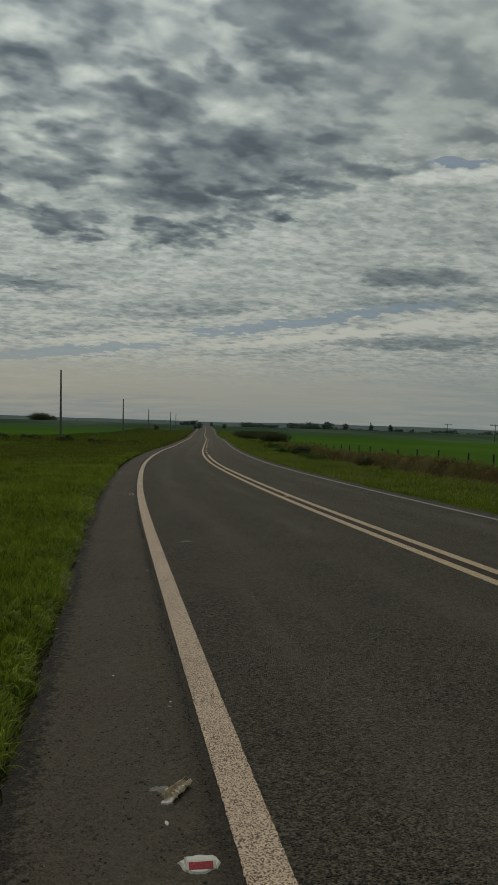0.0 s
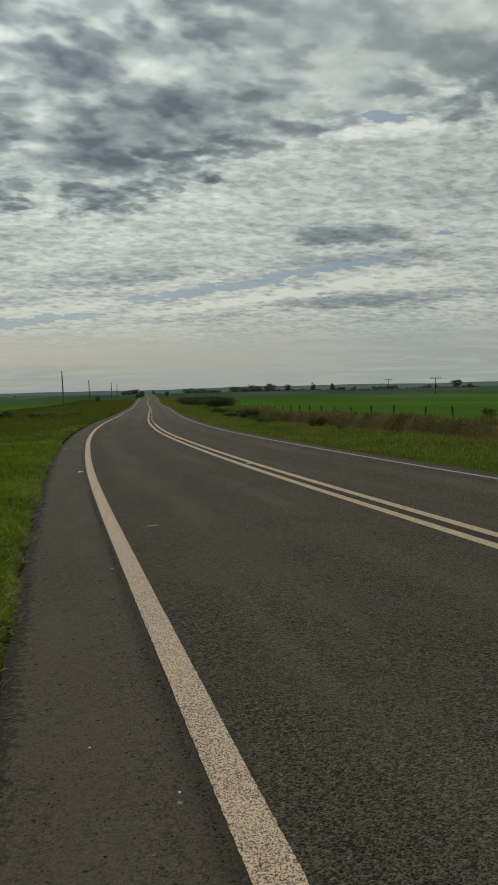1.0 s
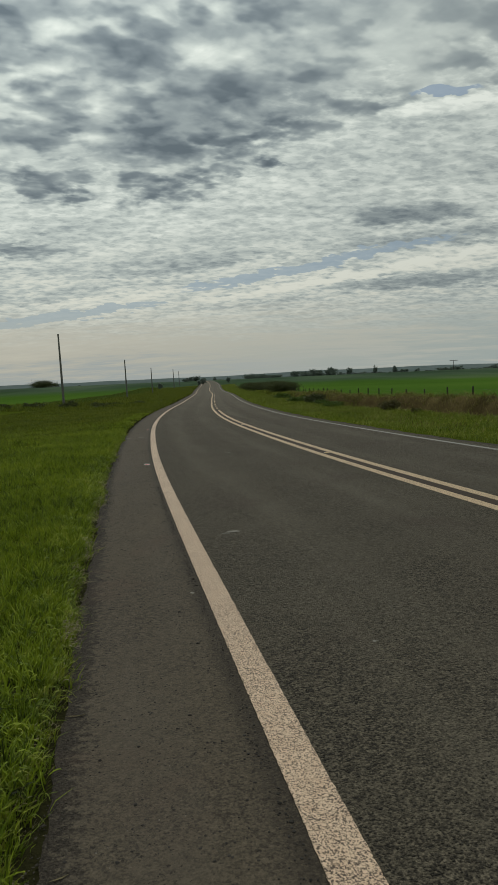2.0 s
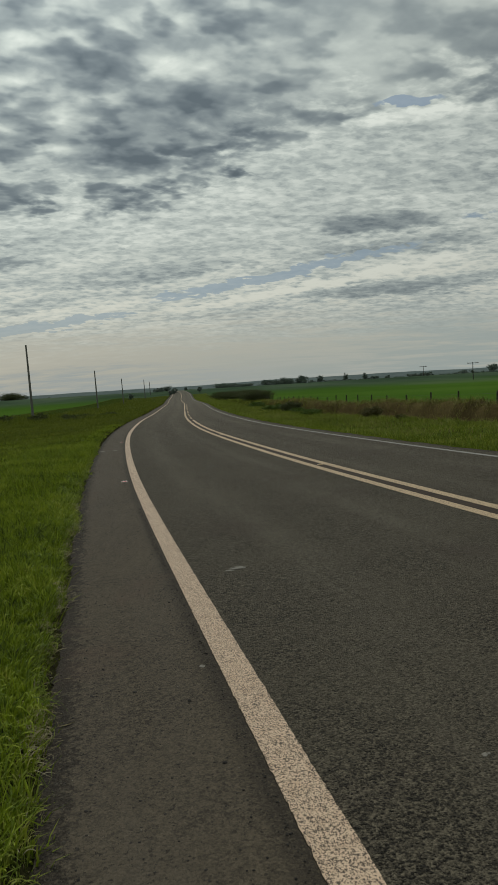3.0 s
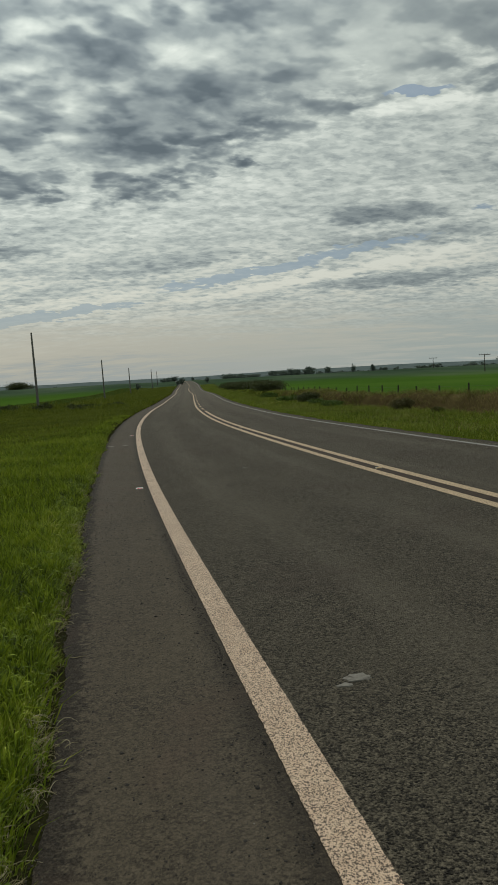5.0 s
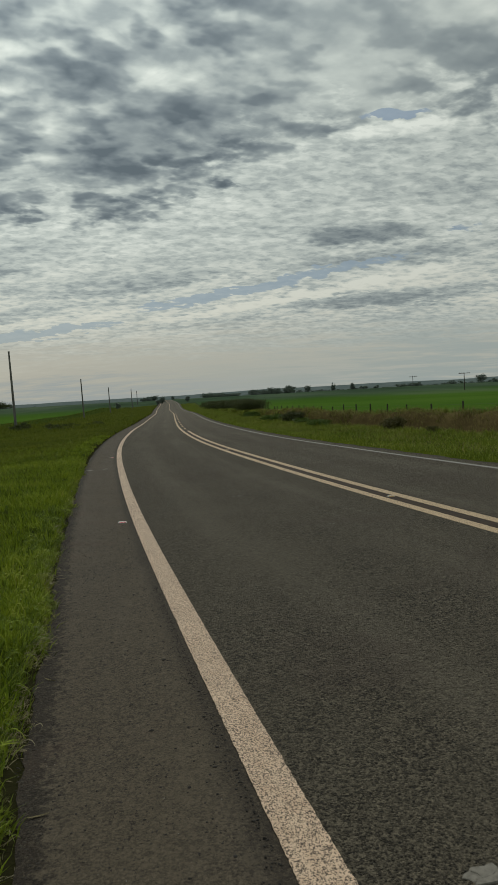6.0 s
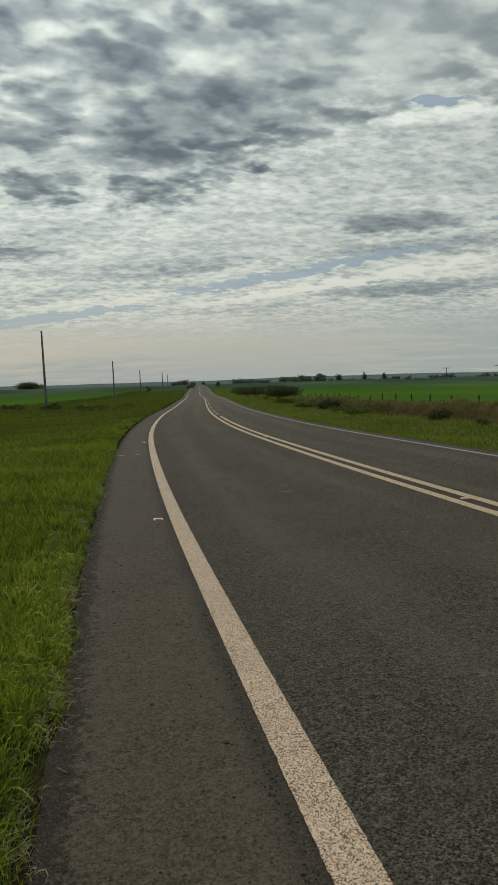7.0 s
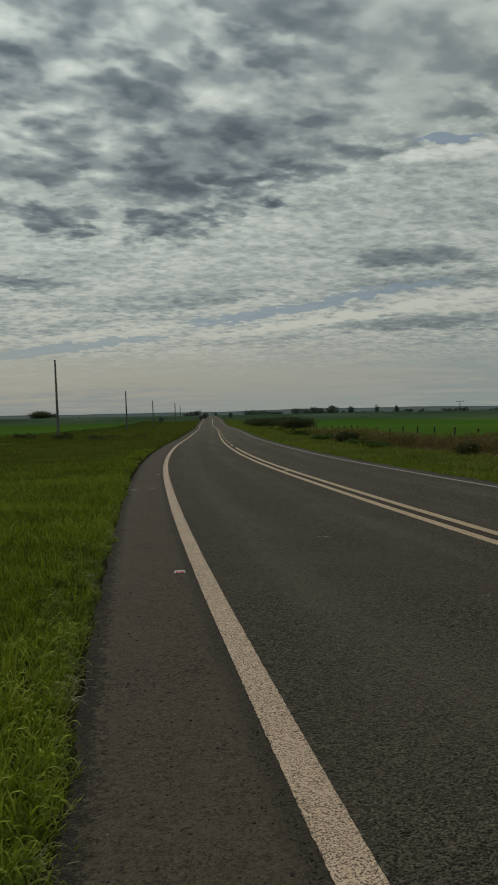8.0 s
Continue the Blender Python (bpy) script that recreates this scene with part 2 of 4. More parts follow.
    bump(n, b, n.math("ADD", n.math("MULTIPLY", dome, 1.3 if worn else 0.4), n.math("ADD", grit, n.math("MULTIPLY", pit, -0.9))), 1.0 if worn else 0.6, 0.012)
    return m


ASPHALT = asphalt("asphalt", (0.017, 0.0146, 0.0112), (0.194, 0.166, 0.117), (0.117, 0.101, 0.072), True)
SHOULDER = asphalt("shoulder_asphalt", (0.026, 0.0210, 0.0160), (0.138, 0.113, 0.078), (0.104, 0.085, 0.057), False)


def paint(name, colour, dirty, holes):
    m, n, b = material(name, 0.7, 0.3)
    p = place(n)
    pits = n.math("ADD", n.math("MULTIPLY", n.noise(p, 135.0, 2.0, 0.7), 0.66), n.math("MULTIPLY", n.noise(p, 74.0, 2.0, 0.7), 0.34))
    wear = n.noise(p, 2.2, 4.0, 0.6)
    cover = n.mapr(n.math("ADD", pits, n.math("MULTIPLY", n.math("SUBTRACT", wear, 0.5), 0.05)), holes, holes + 0.05)
    tone = n.mix(n.mapr(n.noise(p, 14.0, 4.0, 0.7), 0.35, 0.75, 0.0, 0.7), colour, dirty)
    n.put(b.inputs["Base Color"], n.mix(cover, (0.085, 0.058, 0.040), tone))
    bump(n, b, pits, 0.8, 0.006)
    return m


WHITE_PAINT = paint("white_road_paint", (0.68, 0.51, 0.36), (0.53, 0.365, 0.24), 0.455)
FAR_WHITE = paint("worn_white_road_paint", (0.29, 0.278, 0.255), (0.20, 0.19, 0.172), 0.40)
YELLOW_PAINT = paint("yellow_road_paint", (0.53, 0.39, 0.235), (0.43, 0.32, 0.19), 0.415)


def plain(name, colour, other, rough=0.8, scale=20.0, spec=0.3):
    m, n, b = material(name, rough, spec)
    p = place(n)
    f = n.math("ADD", n.math("MULTIPLY", n.noise(p, scale, 4.0, 0.6), 0.6), n.math("MULTIPLY", n.noise(p, scale * 0.13, 2.0), 0.4))
    n.put(b.inputs["Base Color"], n.mix(n.mapr(f, 0.35, 0.65), colour, other))
    bump(n, b, f, 0.4, 0.01)
    return m


RUST_SEAM = plain("stained_asphalt", (0.018, 0.010, 0.0045), (0.042, 0.024, 0.011), 0.9, 30.0)
CONCRETE = plain("weathered_concrete", (0.12, 0.117, 0.108), (0.20, 0.194, 0.18), 0.9, 3.0)
POST_WOOD = plain("grey_weathered_wood", (0.035, 0.03, 0.024), (0.09, 0.078, 0.06), 0.95, 12.0)
WIRE = plain("rusty_wire", (0.03, 0.026, 0.02), (0.05, 0.042, 0.03), 0.5, 20.0)
BARK = plain("tree_bark", (0.035, 0.028, 0.02), (0.08, 0.065, 0.05), 0.95, 6.0)
PEBBLE = plain("pebble", (0.010, 0.009, 0.008), (0.045, 0.040, 0.034), 0.9, 40.0)
PALE_SCUFF = plain("pale_scuff", (0.23, 0.213, 0.178), (0.14, 0.129, 0.108), 0.85, 45.0)
PLASTIC = plain("dirty_white_plastic", (0.60, 0.57, 0.50), (0.45, 0.42, 0.36), 0.45, 50.0, 0.5)
RED_LENS = plain("red_reflector", (0.42, 0.012, 0.02), (0.30, 0.01, 0.015), 0.25, 120.0, 0.6)
PAPER = plain("soiled_paper", (0.72, 0.65, 0.52), (0.48, 0.34, 0.20), 0.85, 28.0)
CAR_PAINT = plain("white_car_paint", (0.62, 0.62, 0.60), (0.55, 0.55, 0.54), 0.3, 3.0, 0.5)
DARK_GLASS = plain("dark_glass", (0.02, 0.022, 0.025), (0.03, 0.03, 0.03), 0.1, 3.0, 0.6)
RUBBER = plain("black_rubber", (0.02, 0.02, 0.02), (0.035, 0.033, 0.03), 0.9, 20.0)


def leafy(name, stops, rough=0.65):
    m, n, b = material(name, rough, 0.25)
    r = n.add("ShaderNodeNewGeometry").outputs["Random Per Island"]
    big = n.noise(place(n), 0.35, 3.0, 0.6)
    tuft = n.noise(place(n), 8.0, 2.0, 0.5)
    f = n.math("ADD", n.math("MULTIPLY", r, 0.52), n.math("MULTIPLY", n.math("SUBTRACT", big, 0.30), 0.9))
    f = n.math("ADD", f, n.math("MULTIPLY", n.math("SUBTRACT", tuft, 0.5), 1.2), clamp=True)
    col = n.ramp(f, stops)
    n.put(b.inputs["Base Color"], col)
    thin = n.add("ShaderNodeBsdfTranslucent")
    n.put(thin.inputs[0], n.mix(0.3, col, (0.16, 0.22, 0.02)))
    both = n.add("ShaderNodeMixShader")
    both.inputs[0].default_value = 0.2
    n.t.links.new(b.outputs[0], both.inputs[1])
    n.t.links.new(thin.outputs[0], both.inputs[2])
    n.t.links.new(both.outputs[0], n.t.nodes["Material Output"].inputs[0])
    return m


GRASS = leafy("fresh_grass", [(0.0, (0.014, 0.022, 0.003)), (0.28, (0.115, 0.170, 0.009)), (0.64, (0.295, 0.37, 0.019)), (1.0, (0.47, 0.46, 0.095))])
VERGE_GRASS = leafy("verge_grass", [(0.0, (0.075, 0.108, 0.011)), (0.42, (0.195, 0.25, 0.027)), (0.8, (0.33, 0.34, 0.062)), (1.0, (0.44, 0.38, 0.15))])
STRAW = leafy("dry_straw", [(0.0, (0.15, 0.125, 0.06)), (0.4, (0.32, 0.27, 0.15)), (0.8, (0.50, 0.44, 0.29)), (1.0, (0.62, 0.56, 0.42))], 0.8)
DRY_GRASS = leafy("dry_bank_grass", [(0.0, (0.060, 0.052, 0.017)), (0.4, (0.180, 0.165, 0.052)), (0.75, (0.32, 0.285, 0.105)), (1.0, (0.17, 0.20, 0.045))], 0.85)
OLIVE_GRASS = leafy("olive_verge_grass", [(0.0, (0.055, 0.068, 0.007)), (0.45, (0.135, 0.162, 0.014)), (0.8, (0.23, 0.25, 0.028)), (1.0, (0.34, 0.30, 0.08))])
BUSH_LEAF = leafy("bush_leaf", [(0.0, (0.028, 0.036, 0.014)), (0.5, (0.062, 0.074, 0.028)), (1.0, (0.11, 0.115, 0.048))])
BROWN_LEAF = leafy("dry_shrub_leaf", [(0.0, (0.055, 0.048, 0.02)), (0.5, (0.12, 0.105, 0.042)), (1.0, (0.17, 0.165, 0.06))])
WEED_LEAF = leafy("light_weed_leaf", [(0.0, (0.04, 0.07, 0.01)), (0.5, (0.08, 0.14, 0.02)), (1.0, (0.12, 0.18, 0.03))])
# distant leaves paled and blued: haze painted into their colour
HAZED_LEAF = leafy("hazed_tree_leaf", [(0.0, (0.10, 0.135, 0.12)), (0.5, (0.14, 0.175, 0.155)), (1.0, (0.175, 0.21, 0.175))])


def ground_material():
    m, n, b = material("ground", 1.0, 0.0)
    p = place(n)
    o, s = station(n)
    x1 = n.noise(p, 0.28, 5.0, 0.65)
    x2 = n.noise(p, 9.0, 4.0, 0.7)
    x3 = n.noise(n.vec(n.math("MULTIPLY", o, 0.02), n.math("MULTIPLY", s, 0.006)), 1.0, 4.0, 0.55)
    f = n.math("ADD", n.math("MULTIPLY", x1, 0.55), n.math("MULTIPLY", x2, 0.45))
    verge = n.ramp(f, [(0.25, (0.030, 0.042, 0.005)), (0.5, (0.064, 0.086, 0.010)), (0.75, (0.110, 0.128, 0.020))])
    field = n.ramp(n.math("ADD", n.math("MULTIPLY", x3, 0.6), n.math("MULTIPLY", f, 0.4)),
                   [(0.30, (0.042, 0.092, 0.014)), (0.5, (0.062, 0.126, 0.019)), (0.72, (0.098, 0.160, 0.028))])
    # aerial haze put into the colour: greyer far ground, then pale blue-grey
    far = n.ramp(x3, [(0.35, (0.036, 0.060, 0.036)), (0.5, (0.058, 0.090, 0.054)), (0.65, (0.088, 0.122, 0.076))])
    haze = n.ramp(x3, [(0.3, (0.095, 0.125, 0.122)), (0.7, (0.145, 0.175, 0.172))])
    earth = n.ramp(f, [(0.32, (0.026, 0.020, 0.009)), (0.5, (0.085, 0.066, 0.029)), (0.75, (0.18, 0.145, 0.062))])
    ow = n.math("ADD", o, n.math("MULTIPLY", n.math("SUBTRACT", x1, 0.5), 3.0))
    side = n.math("ADD", n.mapr(ow, 14.3, 15.3), n.mapr(ow, -24.0, -19.0, 1.0, 0.0), clamp=True)
    col = n.mix(side, verge, field)
    ob = n.math("ADD", o, n.math("MULTIPLY", n.math("SUBTRACT", x1, 0.5), 0.8))
    bank = n.math("MULTIPLY", n.mapr(ob, 12.1, 12.6), n.mapr(ob, 13.9, 14.6, 1.0, 0.0))
    col = n.mix(n.math("MULTIPLY", bank, n.mapr(s, 70.0, 110.0, 1.0, 0.2)), col, earth)
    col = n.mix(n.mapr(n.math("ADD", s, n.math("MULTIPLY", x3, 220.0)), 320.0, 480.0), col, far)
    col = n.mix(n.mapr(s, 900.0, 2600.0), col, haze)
    # dark soil beside the pavement; the colour also stands for shade under the grass
    oe = n.math("ADD", o, n.math("MULTIPLY", n.math("SUBTRACT", x2, 0.5), 0.5))
    edge = n.math("MULTIPLY", n.mapr(oe, -1.6, -1.15), n.mapr(oe, 7.7, 8.1, 1.0, 0.0))
    col = n.mix(n.math("MULTIPLY", edge, 0.85), col, (0.022, 0.018, 0.012))
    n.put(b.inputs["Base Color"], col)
    bump(n, b, n.math("ADD", x2, x1), 0.7, 0.08)
    return m


GROUND = ground_material()

# ---- the road in plan: stations along the white edge line, offsets to the right of it ----
KS = [-20, 0, 10, 20, 30, 40, 50, 60, 75, 90, 110, 140, 180, 240, 320, 420]
CURVE = [0.063, 0.0788, 0.0504, 0.2896, 0.1208, 0.2445, 0.2055, 0.1025, 0.1097, -0.0115, 0.0213, -0.0072, -0.0501, 0.0534, -0.0399, -0.0404]
GRADE = [-2.223, -2.201, -1.989, -1.966, -1.888, -1.864, -1.59, -1.518, -1.583, -1.568, -0.788, -0.771, -1.225, 0.059, 1.096, 1.106]
X0, H0 = 0.601, -10.018
YELLOW, RIGHT_LINE = 3.727, 7.352

# centre line by small steps, long and straight before and after the measured bend
STEP = 0.5
st = np.arange(-300.0, 4700.0, STEP)
curve = np.where((st < -20) | (st > 400), 0.0, np.interp(st, KS, CURVE)) / 100 * STEP
KZ = KS + [460, 560, 800, 1400, 2200, 3000, 3800, 4300, 4700]
GZ = GRADE + [-0.4, -1.6, -1.2, -0.3, 0.15, 0.35, 0.5, 0.55, 0.5]
grade = np.where(st < -20, GRADE[0], np.interp(st, KZ, GZ)) / 100 * STEP
i0 = int(300 / STEP)
head = np.cumsum(curve)
head = head - head[i0] + radians(H0)
cx, cy, cz = np.cumsum(np.sin(head)) * STEP, np.cumsum(np.cos(head)) * STEP, np.cumsum(grade)
cx, cy, cz = cx - cx[i0] + X0, cy - cy[i0], cz - cz[i0] + 0.005
H_FAR = radians(-4.0)


def on_road(s, o, z=0.0):
    """World points at stations s and offsets o (arrays), z metres above the road's surface."""
    s, o = np.broadcast_arrays(np.asarray(s, float), np.asarray(o, float))
    h = np.interp(s, st, head)
    near, far = np.clip(o, -60, 60), o - np.clip(o, -60, 60)
    x = np.interp(s, st, cx) + near * np.cos(h) + far * math.cos(H_FAR)
    y = np.interp(s, st, cy) - near * np.sin(h) - far * math.sin(H_FAR)
    return np.stack([x, y, np.interp(s, st, cz) + np.asarray(z) + 0 * x], -1)


rng = np.random.default_rng(7)


def wave(s, o, seed=0.0):
    return (np.sin(s * 0.11 + o * 0.23 + seed) + np.sin(s * 0.047 - o * 0.19 + 1.7 * seed) + 0.6 * np.sin(s * 0.31 + o * 0.41 + 2.3 * seed)) / 2.6


def lip_line(s):
    """Offset of the turf's edge beside the shoulder."""
    return -1.055 + 0.028 * np.sin(s * 1.7 + 1) + 0.022 * np.sin(s * 5.3) + 0.02 * np.sin(s * 0.8 + 2)


def bank_foot(s):
    """Offset of the foot of the earth bank across the road."""
    return 12.7 + 0.5 * wave(s * 2.2, 0.0, 3.0)


def rise(s, o):
    """Height of the ground over the level of the road."""
    s, o = np.broadcast_arrays(np.asarray(s, float), np.asarray(o, float))
    z = np.where((o > -0.9) & (o < 8.05), -0.10, 0.0) - 0.032 * np.clip((o + 1.35) / 0.2, 0, 1) * (o <= -0.9)
    left = np.clip((-1.0 - o) / 1.5, 0, 1)
    # the turf has grown to a low lip over the shoulder
    lip = np.clip((lip_line(s) - o) / 0.09, 0, 1)
    z = z + lip * lip * (3 - 2 * lip) * (0.052 + 0.018 * np.sin(s * 2.3) + 0.012 * np.sin(s * 6.1 + 1)) * np.clip((4.0 + o) / 2, 0, 1)
    z = z + left * (0.02 + 0.05 * wave(s, o))
    z = z - 0.25 * np.clip((-3 - o) / 6, 0, 1) + 0.35 * np.clip((-11 - o) / 10, 0, 1)
    foot = bank_foot(s)
    crest = 0.78 + 0.16 * wave(s * 1.9, o * 0.3, 5.0) + 0.07 * np.sin(s * 2.9 + o) + 0.05 * np.sin(s * 5.3 - 2 * o)
    up = np.clip((o - foot) / 0.5, 0, 1)
    fade = np.clip((230 - s) / 130, 0.25, 1)
    berm = np.where(o > foot, crest * up * up * (3 - 2 * up) * (1 - 0.62 * np.clip((o - foot - 1.0) / 1.6, 0, 1)), 0)
    z = z + berm * fade + 0.08 * np.clip((o - 8) / 3, 0, 1) * (1 + wave(s, o, 2.0)) * np.clip((foot - o) / 1, 0, 1)
    far = np.clip((np.abs(o) - 25) / 200, 0, 1)
    z = z + far * 0.8 * wave(s * 0.12, o * 0.05, 1.0)
    hills = np.clip((s - 1200) / 2800, 0, 1)
    return z + hills * (7 * wave(s * 0.018, o * 0.012, 4.0) + 4 * wave(s * 0.05, o * 0.035, 8.0)) + np.clip((o - 250) / 1200, 0, 1) * np.clip((s - 700) / 900, 0, 1) * 9


def mesh_object(name, verts, faces, mats, parent=None, uv=None, smooth=False):
    me = bpy.data.meshes.new(name)
    me.from_pydata([tuple(v) for v in np.asarray(verts, float).tolist()], [], faces)
    for m in mats if isinstance(mats, (list, tuple)) else [mats]:
        me.materials.append(m)
    if uv is not None:
        lay = me.uv_layers.new(name="road")
        idx = np.empty(len(me.loops), dtype=np.int32)
        me.loops.foreach_get("vertex_index", idx)
        lay.data.foreach_set("uv", np.asarray(uv, np.float32)[idx].ravel())
    if smooth:
        me.polygons.foreach_set("use_smooth", [True] * len(me.polygons))
    ob = new(name, me)
    ob.parent = parent
    return ob


def part(name, bm, mat, parent, label=""):
    """One bmesh as one mesh object under a thing or a part."""
    me = bpy.data.meshes.new(name)
    bm.to_mesh(me)
    bm.free()
    me.materials.append(mat)
    ob = new(name, me)
    ob.parent = parent
    return tagged(ob, label)


def empty(name, at, label, category, group="", turn=0.0):
    ob = new(name)
    ob.matrix_world = pose(*at, 0, 0, turn)
    return tagged(ob, label, category, group)


def sheet_mesh(name, ss, oo, height, mat, label, category, kind="structure", thick=0.0):
    """A strip of surface over stations ss and offsets oo; oo may vary with s as a function."""
    ss = np.asarray(ss, float)
    O = np.stack([np.asarray(f(ss), float) + 0 * ss if callable(f) else 0 * ss + f for f in oo], 1)
    S = ss[:, None] + 0 * O
    P = on_road(S, O, height(S, O))
    n, k = O.shape
    verts, uv = P.reshape(-1, 3), np.stack([O, S], -1).reshape(-1, 2)
    a = (np.arange(n - 1)[:, None] * k + np.arange(k - 1)[None]).ravel()
    faces = np.stack([a, a + 1, a + k + 1, a + k], 1).tolist()
    if thick:
        low = verts.copy()
        low[:, 2] -= thick
        m = len(verts)
        rim = [i * k for i in range(n)] + [(n - 1) * k + j for j in range(1, k)] + [i * k + k - 1 for i in range(n - 2, -1, -1)] + list(range(k - 2, 0, -1))
        faces += [[p, q, q + m, p + m] for p, q in zip(rim, rim[1:] + rim[:1])]
        verts, uv = np.concatenate([verts, low]), np.concatenate([uv, uv])
    ob = mesh_object(name, verts, faces, mat, uv=uv, smooth=not thick)
    return tagged(ob, label, category, kind=kind)


def steps(*runs):
    out = []
    for a, b, d in runs:
        out += list(np.arange(a, b, d))
    return np.array(out)


# ---- ground, road, shoulder, markings ----
g_s = steps((-300, -10, 30), (-10, 0, 0.6), (0, 34, 0.15), (34, 100, 0.6), (100, 260, 3), (260, 700, 12), (700, 2000, 50), (2000, 4690, 110))
g_o = steps((-3800, -1000, 160), (-1000, -200, 40), (-200, -60, 8), (-60, -20, 2), (-20, -3, 0.7), (-3, -1.4, 0.2), (-1.4, -0.9, 0.035), (-0.9, 7.8, 1.2), (7.8, 12, 0.4),
            (12, 17, 0.16), (17, 30, 1.3), (30, 120, 6), (120, 500, 30), (500, 3800, 150))
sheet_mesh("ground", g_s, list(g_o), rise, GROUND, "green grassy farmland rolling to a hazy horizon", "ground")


def ragged(base, amount, seed):
    return lambda s: base + amount * (0.5 * np.sin(s * 1.7 + seed) + 0.3 * np.sin(s * 4.3 + 2 * seed) + 0.4 * np.sin(s * 0.45 + seed * 3))


f_s = steps((-20, 45, 0.2), (45, 110, 1.0), (110, 420, 5))
near_s = steps((-20, 32, 0.07), (32, 110, 0.7), (110, 470, 5))


def crumbled(base, amount, seed):
    def f(s):
        rs = np.random.default_rng(seed)
        return base + amount * np.where(s < 60, rs.normal(0, 0.5, len(s)) + 0.8 * np.sin(s * 5.1 + seed) + 0.7 * np.sin(s * 1.3), 0)
    return f


def chipped(base, amount, seed):
    """A straight edge with small random chips."""
    return lambda s: base + amount * np.where(s < 60, np.random.default_rng(seed).normal(0, 1, len(s)), 0)


sheet_mesh("road", near_s, [chipped(-0.08, 0.004, 2), 0.6, 1.8, 3.0, 3.7, 4.4, 5.6, 6.8, 7.75], lambda s, o: 0 * o, ASPHALT, "worn dark grey asphalt two-lane road, curving gently", "road", thick=0.12)
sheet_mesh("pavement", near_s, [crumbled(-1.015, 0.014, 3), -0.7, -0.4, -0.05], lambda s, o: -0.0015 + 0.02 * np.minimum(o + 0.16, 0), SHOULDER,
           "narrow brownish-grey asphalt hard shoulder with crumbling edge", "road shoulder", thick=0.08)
sheet_mesh("trim_1", f_s, [ragged(7.74, 0.0, 0.0), ragged(8.02, 0.08, 4.0)], lambda s, o: -0.02 + 0 * o, SHOULDER, "crumbled asphalt margin beside the far edge line", "road margin", thick=0.05)


def stripe(name, a, b, o, width, mat, label, jag=0.0016, d=0.025):
    ss = steps((a, 0, 1.0), (0, 30, d), (30, 60, 0.3), (60, b, 1.0)) if a < 0 else np.linspace(a, b, 10)
    ss = ss[ss <= b]
    return sheet_mesh(name, ss, [chipped(o - width / 2, jag, 11), o, chipped(o + width / 2, jag, 17)], lambda s, q: 0.004 + 0 * q, mat, label, "road marking", thick=0.003)


stripe("road_marking_1", -20, 440, 0.0, 0.175, WHITE_PAINT, "broad cream-white edge line, pitted and worn")
stripe("road_marking_2", -20, 440, YELLOW, 0.16, YELLOW_PAINT, "solid faded yellow centre line")
stripe("road_marking_3", -20, 64, YELLOW + 0.36, 0.16, YELLOW_PAINT, "solid faded yellow centre line beside its twin")
stripe("road_marking_4", -20, 440, RIGHT_LINE, 0.13, FAR_WHITE, "thin worn greyish-white edge line on the opposite side")
sheet_mesh("trim_3", f_s[f_s < 66], [ragged(YELLOW + 0.075, 0.012, 2.0), ragged(YELLOW + 0.285, 0.012, 7.0)], lambda s, o: 0.002 + 0 * o, RUST_SEAM, "rust-stained strip of asphalt between the yellow lines", "road stain")
for k in range(12):
    tagged(stripe("centre_dash", 67 + k * 8.0, 70.5 + k * 8.0, YELLOW + 0.36, 0.15, YELLOW_PAINT, "short faded yellow dash of the broken centre line"), group="centre dashes")


# ---- grass and weeds ----
def blades(name, s, o, height, width, mat, label, category, lean=0.5, z0=None, kind="stuff", fan=None):
    """Bent blades of grass rooted at the stations and offsets given."""
    n = len(s)
    root = on_road(s, o, rise(s, o) if z0 is None else z0)
    turn = rng.uniform(0, 2 * math.pi, n)
    h = height * rng.uniform(0.45, 1.15, n)
    wd = width * rng.uniform(0.6, 1.3, n)
    side = np.stack([np.cos(turn), np.sin(turn), 0 * turn], 1)
    bend_dir = turn + math.pi / 2 + rng.normal(0, 0.6, n)
    if fan is not None:
        h0 = np.interp(s, st, head)
        ds, do = fan
        bend_dir = np.arctan2(ds * np.cos(h0) - do * np.sin(h0), ds * np.sin(h0) + do * np.cos(h0)) + rng.normal(0, 0.5, n)
    out = np.stack([np.cos(bend_dir), np.sin(bend_dir), 0 * turn], 1) * (h * lean * rng.uniform(0.1, 1.4, n))[:, None]
    up = np.stack([0 * h, 0 * h, h], 1)
    root = root - np.array([0, 0, 0.015])
    v = np.stack([root - side * wd[:, None] / 2, root + side * wd[:, None] / 2,
                  root + up * 0.6 + out * 0.35 + side * wd[:, None] * 0.38, root + up * 0.6 + out * 0.35 - side * wd[:, None] * 0.38,
                  root + up * 0.95 + out], 1).reshape(-1, 3)
    b = np.arange(n)[:, None] * 5
    quads, tris = (b + [0, 1, 2, 3]), (b + [3, 2, 4])
    loops = np.concatenate([quads, tris], 1).astype(np.int32).ravel()
    me = bpy.data.meshes.new(name)
    me.vertices.add(n * 5)
    me.vertices.foreach_set("co", v.astype(np.float32).ravel())
    me.loops.add(n * 7)
    me.loops.foreach_set("vertex_index", loops)
    me.polygons.add(n * 2)
    me.polygons.foreach_set("loop_start", (np.arange(n)[:, None] * 7 + [0, 4]).astype(np.int32).ravel())
    me.update(calc_edges=True)
    me.validate()
    me.materials.append(mat)
    return tagged(new(name, me), label, category, kind=kind)


